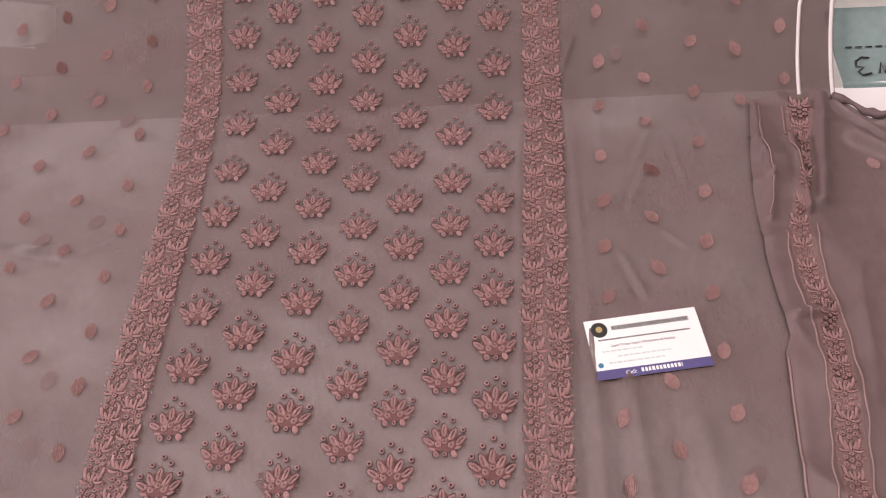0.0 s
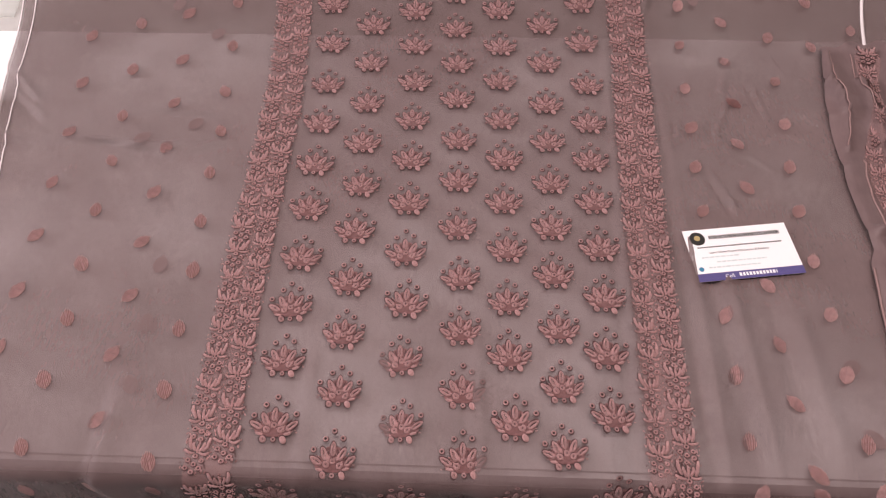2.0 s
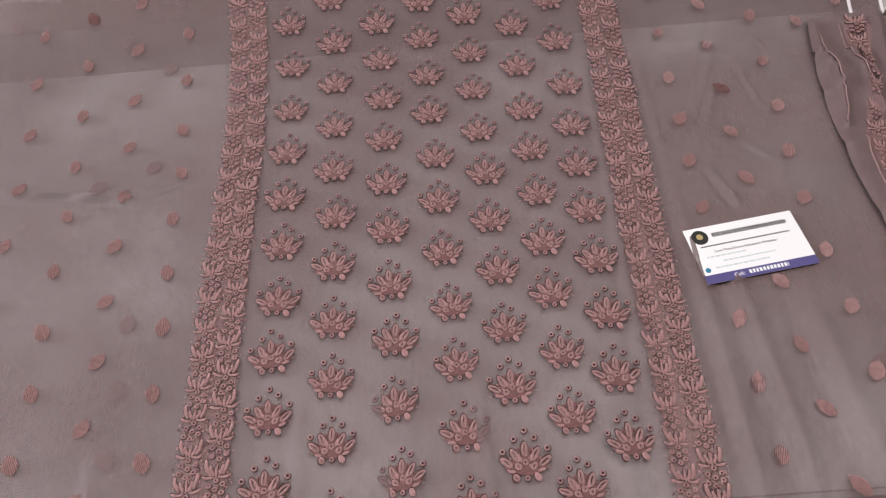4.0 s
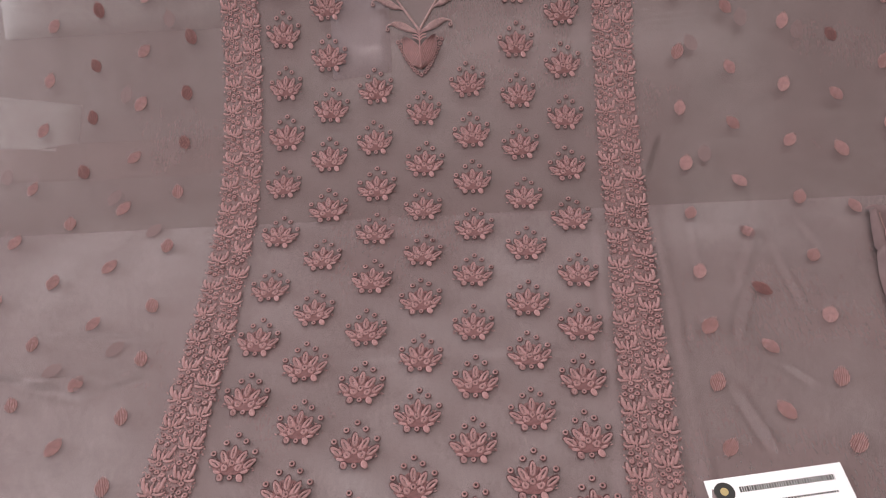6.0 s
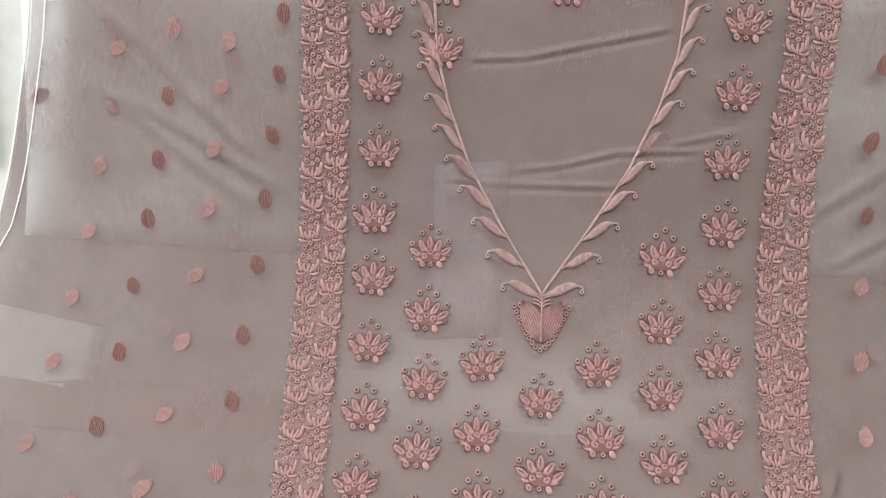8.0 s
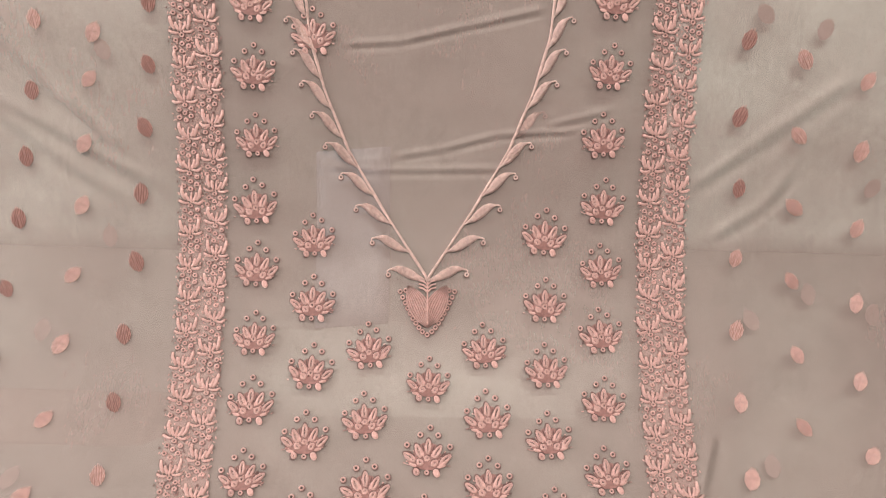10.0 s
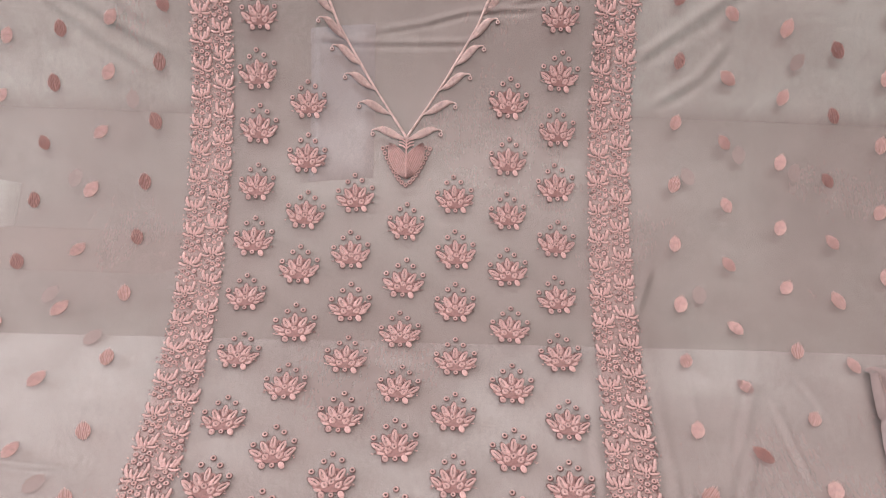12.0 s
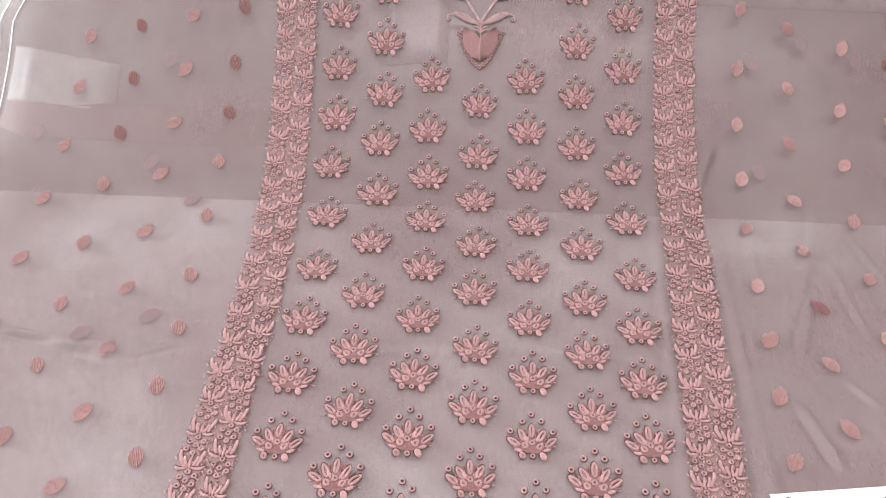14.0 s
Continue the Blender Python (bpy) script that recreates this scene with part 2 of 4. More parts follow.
def part(name, bm, mats, parent, label="", smooth=True):
    me = bpy.data.meshes.new(name)
    bm.to_mesh(me)
    bm.free()
    for m in (mats if isinstance(mats, (list, tuple)) else [mats]):
        me.materials.append(m)
    for f in me.polygons:
        f.use_smooth = smooth
    return place(name, me, Matrix(), parent, label)


def place(name, me, m, parent, label=""):
    ob = new(name, me)
    if parent:
        ob.parent = parent
        m = Matrix.Translation(parent.matrix_world.translation).inverted() @ m if parent.type == "EMPTY" else m
    ob.matrix_basis = m
    return tagged(ob, label)


def fan(bm, rings, top, mat=0):
    rows_ = [[bm.verts.new(p) for p in ring] for ring in rings]
    for a, b in zip(rows_, rows_[1:]):
        k = len(a)
        for i in range(k):
            bm.faces.new((a[i], a[(i + 1) % k], b[(i + 1) % k], b[i])).material_index = mat
    c = bm.verts.new(top)
    a = rows_[-1]
    for i in range(len(a)):
        bm.faces.new((a[i], a[(i + 1) % len(a)], c)).material_index = mat


def petal(bm, x, y, a, b, turn, high, mat=0, point=0.0, k=9):
    """A padded satin-stitch lobe: half-widths a and b, turned by degrees, more pointed at its far end."""
    t = radians(turn)

    def ring(f, z):
        out = []
        for i in range(k):
            q = 2 * math.pi * i / k
            u, w = a * f * math.cos(q), b * f * math.sin(q)
            if w > 0:
                u *= 1 - point * (w / b)
            out.append((x + u * math.cos(t) - w * math.sin(t), y + u * math.sin(t) + w * math.cos(t), z))
        return out
    fan(bm, [ring(1, 0), ring(0.93, high * 0.6), ring(0.55, high)], (x, y, high * 1.05), mat)


def eyelet(bm, x, y, r, tube, k=9, mat=0, hole=1):
    """A stitched ring round a small dark hole."""
    rows_ = []
    for i in range(k):
        q = 2 * math.pi * i / k
        rows_.append([bm.verts.new((x + (r + tube * math.cos(p)) * math.cos(q), y + (r + tube * math.cos(p)) * math.sin(q), tube * 0.6 + tube * math.sin(p))) for p in (0.3, 1.57, 2.8, 4.4)])
    for i in range(k):
        a, b = rows_[i], rows_[(i + 1) % k]
        for j in range(4):
            bm.faces.new((a[j], b[j], b[(j + 1) % 4], a[(j + 1) % 4])).material_index = mat
    # Disc that closes the hole, the hole's shade put into its colour
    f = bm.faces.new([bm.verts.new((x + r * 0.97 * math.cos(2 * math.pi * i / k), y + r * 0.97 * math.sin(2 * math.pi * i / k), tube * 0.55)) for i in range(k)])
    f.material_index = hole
    # Painted shade: larger dark disc, set off sideways beneath the ring
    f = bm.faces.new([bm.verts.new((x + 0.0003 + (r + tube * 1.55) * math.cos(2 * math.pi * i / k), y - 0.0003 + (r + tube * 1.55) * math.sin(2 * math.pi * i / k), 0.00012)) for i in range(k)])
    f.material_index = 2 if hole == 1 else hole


def tube(bm, points, r, k=6, mat=0, flatten=1.0):
    """A cord through the points."""
    rows_ = []
    for i, p in enumerate(points):
        d = (Vector(points[min(i + 1, len(points) - 1)]) - Vector(points[max(i - 1, 0)])).normalized()
        up = Vector((0, 0, 1)) if abs(d.z) < 0.9 else Vector((0, -1, 0))
        side = d.cross(up).normalized()
        up = side.cross(d)
        rr = r(i / (len(points) - 1)) if callable(r) else r
        rows_.append([bm.verts.new(Vector(p) + side * rr * math.cos(2 * math.pi * j / k) + up * flatten * rr * math.sin(2 * math.pi * j / k)) for j in range(k)])
    for a, b in zip(rows_, rows_[1:]):
        for j in range(k):
            bm.faces.new((a[j], a[(j + 1) % k], b[(j + 1) % k], b[j])).material_index = mat
    bm.faces.new(rows_[0][::-1]).material_index = mat
    bm.faces.new(rows_[-1]).material_index = mat


def box(bm, x0, x1, y0, y1, z0, z1, bevel=0.0, mat=0):
    v = [bm.verts.new((x, y, z)) for x in (x0, x1) for y in (y0, y1) for z in (z0, z1)]
    fs = [bm.faces.new([v[i] for i in q]) for q in ((0, 1, 3, 2), (4, 6, 7, 5), (0, 4, 5, 1), (2, 3, 7, 6), (0, 2, 6, 4), (1, 5, 7, 3))]
    for f in fs:
        f.material_index = mat
    if bevel:
        bmesh.ops.bevel(bm, geom=list({e for f in fs for e in f.edges}), offset=bevel, segments=2, affect="EDGES")
    return fs


# ---- room ----
def slab(name, x0, x1, y0, y1, z0, z1, mat, label, category):
    bm = bmesh.new()
    box(bm, x0, x1, y0, y1, z0, z1)
    ob = part(name, bm, mat, None, "", False)
    return tagged(ob, label, category, kind="structure")


slab("floor", -2.6, 2.6, -2.2, 3.2, -0.1, 0.0, FLOOR, "mid-grey polished floor tiles of the shop", "floor")
slab("ceiling", -2.6, 2.6, -2.2, 3.2, 2.8, 2.9, WALL, "plain white painted shop ceiling", "ceiling")
slab("wall_north", -2.6, 2.6, 3.2, 3.3, 0.0, 2.8, WALL, "plain white painted shop wall", "wall")
# Out of view; made dark to keep bounced light off the hanging cloth
slab("wall_south", -2.6, 2.6, -2.3, -2.2, 0.0, 2.8, DARK_FRONT, "unseen shop wall, dark brown to cut bounced light", "wall")
slab("wall_east", 2.6, 2.7, -2.2, 3.2, 0.0, 2.8, WALL, "plain white painted shop wall", "wall")
slab("wall_west", -2.7, -2.6, -2.2, 3.2, 0.0, 2.8, WALL, "plain white painted shop wall", "wall")


# ---- counter and slope behind it ----
def counter():
    ob = thing("shop_counter", "white laminate shop counter under the spread garment", "counter")
    turn_ = Matrix(((1, 0, 0, 0), (-SKEW, 1, 0, 0), (0, 0, 1, 0), (0, 0, 0, 1)))
    bm = bmesh.new()
    box(bm, -1.3, 1.3, 0.060, 0.522, 0.866, 0.8975, 0.004)
    for v in bm.verts:
        v.co.y -= (SKEW if v.co.y < 0.3 else 0.010) * v.co.x
    part("worktop", bm, WHITE_TOP, ob, "white laminate worktop", False)
    bm = bmesh.new()
    box(bm, -1.28, 1.28, 0.080, 0.518, 0.0, 0.866)
    bm.transform(turn_)
    part("body", bm, DARK_FRONT, ob, "dark brown counter front", False)


counter()


def low_bench():
    ob = thing("low_bench", "white laminate bench standing along the counter's front", "bench")
    bm = bmesh.new()
    box(bm, -1.3, 1.3, -0.24, 0.077, 0.645, 0.675, 0.003)
    for v in bm.verts:
        v.co.y -= SKEW * v.co.x
    part("seat", bm, WHITE_TOP, ob, "", False)
    for x in (-1.2, -0.4, 0.4, 1.2):
        bm = bmesh.new()
        box(bm, x - 0.015, x + 0.015, -0.20, -0.02, 0.0, 0.645)
        part("leg", bm, WHITE_TOP, ob, "", False)


low_bench()


def display_slope():
    ob = thing("sloped_display", "grey-green glossy sloped display panel rising behind the counter", "display stand")
    bm = bmesh.new()
    us = np.linspace(-1.0, 1.0, 5)
    rows_ = []
    for u in us:
        ss = list(np.linspace(0.510 + 0.02 * u, 1.02, 90))
        line = [flat(u, q - SKEW * u, float(np.interp(q - 0.02 * u, [0.510, 0.5225, 0.60], [-0.0060, -0.0038, -0.012]))) for q in ss]
        a, b = line[-1] + Vector((0, 0.25, 0)), line[0].copy()
        line += [a, Vector((a.x, a.y, 0.0)), Vector((b.x, b.y, 0.0))]
        rows_.append([bm.verts.new(p) for p in line])
    for a, b in zip(rows_, rows_[1:]):
        k = len(a)
        for j in range(k):
            bm.faces.new((a[j], b[j], b[(j + 1) % k], a[(j + 1) % k]))
    bm.faces.new(rows_[0])
    bm.faces.new(rows_[-1][::-1])
    part("panel", bm, GREY, ob, "", False)


display_slope()


# ---- the garment ----
TOP, LEFT, RIGHT = 0.955, -0.455, 0.452


def left_edge(s):
    return float(np.interp(s, [-0.2, -0.05, 0.05, 0.26, 0.39, 0.46, 0.56, 0.70, 0.74, 0.80, 0.89, 1.0], [-0.375, -0.390, -0.398, -0.408, -0.432, -0.444, -0.456, -0.459, -0.440, -0.428, -0.412, -0.40]))


def right_edge(s):
    return float(np.interp(s, [-0.2, 0.05, 0.48, 0.605, 0.66, 0.8, 1.0], [0.445, 0.440, 0.443, 0.464, 0.49, 0.50, 0.48]))


def hem(x):
    return -0.245 + 0.145 * max(0.0, (-x - 0.28) / 0.106) + 0.05 * max(0.0, (x - 0.36) / 0.08) ** 2 + 0.008 * math.sin(17 * x)


def shoulder(x):
    return TOP - 0.016 * math.exp(-((x - 0.01) / 0.05) ** 2)


def panel(lift, nu, nw, rough=True):
    bm = bmesh.new()
    rows_ = []
    for j in range(nw + 1):
        line = []
        for i in range(nu + 1):
            f, g = i / nu, j / nw
            s = -0.1 + 1.05 * g
            x = left_edge(s) * (1 - f) + right_edge(s) * f
            s = hem(x) * (1 - g) + shoulder(x) * g
            x = left_edge(s) * (1 - f) + right_edge(s) * f
            line.append(bm.verts.new(cloth(x, s, lift) if rough else flat(x, s, 0.004 + lift)))
        rows_.append(line)
    for a, b in zip(rows_, rows_[1:]):
        for i in range(nu):
            bm.faces.new((a[i], a[i + 1], b[i + 1], b[i]))
    return bm


kameez = thing("kameez", "mauve sheer chiffon kameez with pink floral embroidery spread over the counter", "garment")
part("front_panel", panel(0.0, 360, 600), CHIFFON, kameez, "sheer mauve chiffon front")
part("back_panel", panel(-0.0035, 60, 90, False), BACKING, kameez, "sheer mauve chiffon back layer beneath")


# hems along the two sides
def side_hem(edge, inset, r, mat, name):
    bm = bmesh.new()
    tube(bm, [cloth(edge(s) + inset, s, 0.0008) for s in np.linspace(hem(edge(-0.04)) + 0.012, 0.95, 120)], r, 5, flatten=0.5)
    part(name, bm, mat, kameez, "white stitched hem edge")


side_hem(left_edge, 0.0, 0.0009, HEM, "side_hem")
side_hem(left_edge, 0.013, 0.0007, HEM, "side_hem")
side_hem(right_edge, 0.0, 0.0022, HEM, "side_hem")
side_hem(right_edge, -0.031, 0.0020, HEM, "side_hem")


bm = bmesh.new()
tube(bm, [cloth(x, hem(x) + 0.003, 0.0015) for x in np.linspace(-0.375, 0.43, 160)], 0.0020, 6, flatten=0.6)
part("bottom_hem", bm, THREAD_AND_SHADE, kameez, "deep pink rolled bottom hem")


# flower: a lotus of stitched loops with five eyelets over it
def loop(bm, x, y, a, b, turn, r, high=0.0009, slit=1):
    """An almond-shaped loop of satin stitch round a narrow slit."""
    t = radians(turn)

    def at(u, w, z):
        return (x + u * math.cos(t) - w * math.sin(t), y + u * math.sin(t) + w * math.cos(t), z)
    k = 11
    rows_ = []
    for i in range(k):
        q = 2 * math.pi * i / k
        taper = 1 - 0.28 * max(0.0, math.sin(q))
        cx, cy = (a - r) * math.cos(q) * taper, (b - r) * math.sin(q)
        n = Vector((math.cos(q) / a, math.sin(q) / b)).normalized()
        rows_.append([bm.verts.new(at(cx + n.x * r * math.cos(p), cy + n.y * r * math.cos(p), high * (0.45 + 0.6 * math.sin(p)))) for p in (0.0, 0.9, 2.0, 3.14)])
    for i in range(k):
        c, d = rows_[i], rows_[(i + 1) % k]
        for j in range(3):
            bm.faces.new((c[j], d[j], d[j + 1], c[j + 1])).material_index = 0
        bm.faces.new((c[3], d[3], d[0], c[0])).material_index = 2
    # Pad filling the slit; by default near-black, as painted shade
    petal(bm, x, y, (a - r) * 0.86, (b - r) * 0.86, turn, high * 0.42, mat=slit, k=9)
    if slit == 1:
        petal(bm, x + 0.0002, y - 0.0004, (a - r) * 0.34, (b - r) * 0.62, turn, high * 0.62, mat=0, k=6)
    # Painted shade: wider dark petal showing round the loop's rim
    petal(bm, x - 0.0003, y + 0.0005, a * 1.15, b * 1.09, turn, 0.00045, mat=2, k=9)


def finish(name, bm, bend=0.0, thread=THREAD):
    me = bpy.data.meshes.new(name)
    for v in bm.verts:
        v.co.z += bend * v.co.y ** 2 / 2
    bm.to_mesh(me)
    bm.free()
    for m in (thread, HOLE_SHADE, THREAD_AND_SHADE, GROUND):
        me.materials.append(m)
    for f in me.polygons:
        f.use_smooth = True
    return me


def flower_mesh(seed, bend):
    rnd = random.Random(seed)
    bm = bmesh.new()
    j = lambda q: q + rnd.uniform(-0.0005, 0.0005)
    for x, y in ((0.0004, 0.0272), (-0.0064, 0.0222), (0.0066, 0.0224), (-0.0146, 0.0140), (0.0146, 0.0148)):
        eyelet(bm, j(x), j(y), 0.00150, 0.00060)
    # ground of short stitches
    petal(bm, 0, 0.0046, 0.0140, 0.0066, 0, 0.0003, mat=3, k=14)
    petal(bm, 0, 0.0092, 0.0092, 0.0080, 0, 0.00035, mat=3, k=12)
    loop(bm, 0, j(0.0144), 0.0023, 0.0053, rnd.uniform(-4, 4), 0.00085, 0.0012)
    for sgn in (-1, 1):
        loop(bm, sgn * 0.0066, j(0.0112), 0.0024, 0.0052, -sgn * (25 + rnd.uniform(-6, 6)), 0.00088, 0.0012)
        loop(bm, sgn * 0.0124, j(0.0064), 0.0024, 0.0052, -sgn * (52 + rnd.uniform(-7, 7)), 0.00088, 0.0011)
        # Dark slivers: the shade of the gaps between loops, painted in
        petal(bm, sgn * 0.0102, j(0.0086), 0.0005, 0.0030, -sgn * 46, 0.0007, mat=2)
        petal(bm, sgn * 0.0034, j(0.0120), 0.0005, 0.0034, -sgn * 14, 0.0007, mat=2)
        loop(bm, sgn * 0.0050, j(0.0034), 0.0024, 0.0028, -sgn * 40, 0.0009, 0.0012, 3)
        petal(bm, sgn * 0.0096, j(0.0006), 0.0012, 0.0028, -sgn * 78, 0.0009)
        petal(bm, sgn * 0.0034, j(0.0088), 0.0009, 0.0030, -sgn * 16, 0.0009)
        # Painted shade under each foot of the flower
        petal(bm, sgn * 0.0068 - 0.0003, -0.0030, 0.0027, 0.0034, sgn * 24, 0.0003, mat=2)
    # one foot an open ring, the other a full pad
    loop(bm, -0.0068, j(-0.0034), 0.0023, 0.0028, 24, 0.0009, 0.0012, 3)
    petal(bm, 0.0068, j(-0.0036), 0.0023, 0.0032, 26, 0.0011)
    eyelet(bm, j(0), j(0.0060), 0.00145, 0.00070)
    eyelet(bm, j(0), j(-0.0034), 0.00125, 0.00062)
    for i in range(150):
        q = rnd.uniform(-0.1, 3.24)
        r = rnd.uniform(0.003, 0.0162) * (0.78 + 0.22 * abs(math.cos(q)))
        petal(bm, r * math.cos(q), 0.002 + r * math.sin(q) * 0.92, rnd.uniform(0.0003, 0.0005), rnd.uniform(0.0006, 0.0013), math.degrees(q) - 90 + rnd.uniform(-35, 35), 0.0007, mat=rnd.choice((0, 0, 3, 3, 2)), k=5)
    return finish("embroidered_flower", bm, bend)


ROW_N = list(range(-4, 19))
ROW_S = [-0.152, -0.103, -0.055, -0.005, 0.044, 0.094, 0.144, 0.191, 0.239, 0.289, 0.339, 0.389, 0.442, 0.500, 0.556, 0.609, 0.661, 0.712, 0.763, 0.813, 0.865, 0.916, 0.966]
FLOWERS = [flower_mesh(k, 0.0) for k in range(6)]
BENT = [flower_mesh(k + 9, 4.3) for k in range(6)]
rnd = random.Random(4)
COLUMNS = ((-0.1285, 0.0, 18), (-0.0865, 0.5, 13), (-0.0430, 0.0, 12), (0.0, 0.5, 11), (0.0435, 0.0, 12), (0.0870, 0.5, 13), (0.1285, 0.0, 18))
spots = []
for u, off, last in COLUMNS:
    for n_ in range(-4, last + 1):
        s = float(np.interp(n_ + off, ROW_N, ROW_S))
        if abs(u) < 0.06:
            s += float(np.interp(s, [0.1, 0.2, 0.42, 0.47, 0.52, 0.58], [0.0, 0.004, 0.006, 0.0, -0.005, -0.011]))
        s += max(0.0, u) * float(np.interp(s, [0.1, 0.3, 0.42], [0.05, 0.07, 0.0])) - 0.0092
        if s < 0.94 and s > -0.155:
            spots.append((u, s))
spots += [(-0.0835, 0.883), (-0.081, 0.929), (0.006, 0.929), (0.088, 0.936)]
for u, s in spots:
    place("embroidered_flower", rnd.choice(BENT if 0.475 < s < 0.785 else FLOWERS), seat(lean(u, s) + rnd.uniform(-0.0012, 0.0012), s + rnd.uniform(-0.0012, 0.0012), 0.0013, rnd.uniform(-5, 5), rnd.uniform(0.96, 1.05)) @ Matrix.Diagonal((1, 1, 0.72, 1)), kameez)


# border: two columns of sprigs on either side
def sprig_mesh(seed):
    rnd = random.Random(seed)
    bm = bmesh.new()

    def finger(pts, w):
        p = [(x + rnd.uniform(-0.0004, 0.0004), y + rnd.uniform(-0.0004, 0.0004), 0.0005) for x, y in pts]
        swell = lambda f: w * (0.42 + 0.62 * math.sin(math.pi * min(1.0, 0.12 + 0.76 * f)))
        tube(bm, p, swell, 6, flatten=0.62)
        # Painted shade: wider dark copy of the finger, shifted beneath it
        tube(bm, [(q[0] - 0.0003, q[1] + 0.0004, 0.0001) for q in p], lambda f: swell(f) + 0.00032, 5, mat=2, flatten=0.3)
    finger([(0, 0.0005), (0, 0.003), (0.0001, 0.0058), (0.0002, 0.0085)], 0.00075)
    for sgn in (-1, 1):
        finger([(sgn * 0.0012, 0.0018), (sgn * 0.0022, 0.0036), (sgn * 0.0028, 0.0056), (sgn * 0.0030, 0.0080)], 0.00100)
        finger([(sgn * 0.0036, 0.0024), (sgn * 0.0048, 0.0052), (sgn * 0.0056, 0.0084), (sgn * 0.0060, 0.0118)], 0.00112)
        finger([(sgn * 0.0012, 0.0010), (sgn * 0.0034, 0.0002), (sgn * 0.0056, 0.0006), (sgn * 0.0074, 0.0022)], 0.00095)
    for x, y in ((0, -0.0012), (-0.0040, -0.0044), (0.0036, -0.0040), (-0.0004, -0.0068), (-0.0043, -0.0096), (0.0034, -0.0088), (-0.0004, -0.0118)):
        eyelet(bm, x + rnd.uniform(-0.0004, 0.0004), y + rnd.uniform(-0.0003, 0.0003), 0.00115, 0.00052, 8)
    # short ground stitches between
    for i in range(60):
        petal(bm, rnd.uniform(-0.0082, 0.0082), rnd.uniform(-0.0125, 0.0100), rnd.uniform(0.0003, 0.0005), rnd.uniform(0.0007, 0.0014), rnd.uniform(-50, 50), 0.0006, mat=rnd.choice((0, 0, 3, 2)), k=5)
    return finish("border_sprig", bm)


SPRIGS = [sprig_mesh(k) for k in range(5)]
for u in (-0.170, 0.174):
    for sub in (-0.0096, 0.0096):
        for i in range(-8, 37):
            s = float(np.interp(i * 0.5 + (0.18 if sub > 0 else 0.0), ROW_N, ROW_S))
            if -0.155 < s < 0.945:
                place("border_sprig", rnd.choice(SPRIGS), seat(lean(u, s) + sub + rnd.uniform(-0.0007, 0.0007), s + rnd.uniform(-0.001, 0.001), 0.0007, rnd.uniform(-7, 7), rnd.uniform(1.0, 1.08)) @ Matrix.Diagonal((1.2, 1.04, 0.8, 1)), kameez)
NET = sheer("stitched_border_net", (0.37, 0.22, 0.212), 0.43)
bm = bmesh.new()
rows_ = [[bm.verts.new(cloth(float(x), hem(float(x)) + 0.006 + 0.010 * k, 0.0009)) for k in range(6)] for x in np.linspace(-0.33, 0.42, 220)]
for a, b in zip(rows_, rows_[1:]):
    for i in range(5):
        bm.faces.new((a[i], b[i], b[i + 1], a[i + 1]))
part("hem_band", bm, sheer("deep_hem_net", (0.19, 0.075, 0.072), 0.60), kameez, "deep pink stitched band above the hem")
for u in (-0.170, 0.174):
    bm = bmesh.new()
    rows_ = []
    for s in np.linspace(-0.155, 0.945, 420):
        s = float(s)
        rows_.append([bm.verts.new(cloth(lean(u, s) + k * 0.0042 + (0.0018 * noise.noise(Vector((s * 190, k, 0.5))) if abs(k) == 4 else 0.0), s, 0.0006)) for k in range(-4, 5)])
    for a, b in zip(rows_, rows_[1:]):
        for i in range(8):
            bm.faces.new((a[i], a[i + 1], b[i + 1], b[i]))
    part("border_net", bm, NET, kameez, "fine pink stitched border ground")


# dots: leaf-shaped satin stitches, the odd columns turned the other way
def dot_mesh(seed, a, b, n):
    rnd = random.Random(seed)
    bm = bmesh.new()
    for i in range(n):
        f = (i + 0.5) / n * 2 - 1
        half = b * (1 - abs(f) ** 1.8) ** 0.66
        x = a * f
        tube(bm, [(x + rnd.uniform(-1, 1) * a * 0.06, half * q * rnd.uniform(0.90, 1.03), 0.0003 + 0.0004 * (1 - q * q)) for q in (-1, -0.5, 0, 0.5, 1)], a / n * rnd.uniform(0.42, 0.62), 5)
    petal(bm, 0.0002, -0.0003, a * 0.97, b * 0.86, 0, 0.0003, mat=1, k=12)
    me = bpy.data.meshes.new("embroidered_dot")
    bm.to_mesh(me)
    bm.free()
    return me


def dots(name, me_list, mats):
    out = []
    for me in me_list:
        me = me.copy()
        for m in mats:
            me.materials.append(m)
        out.append(me)
    return out


BASE = [dot_mesh(k, 0.0053, 0.0084, 9) for k in range(4)]
PALE = dots("embroidered_dot", BASE, (DOT_PALE, THREAD))
HATCHED = dots("embroidered_dot", BASE, (DOT_PALE, DOT_SHADED))
# Dots with the missing sheen put into darker thread colours
SHADED_DOTS = dots("embroidered_dot", BASE, (DOT_SHADED, material("shaded_dot_ground", (0.12, 0.045, 0.04), 0.6)))
DOT_N = list(range(-4, 17))
DOT_S = [-0.16, -0.109, -0.058, -0.007, 0.045, 0.098, 0.150, 0.203, 0.256, 0.309, 0.362, 0.416, 0.478, 0.541, 0.600, 0.654, 0.706, 0.758, 0.807, 0.855, 0.903]
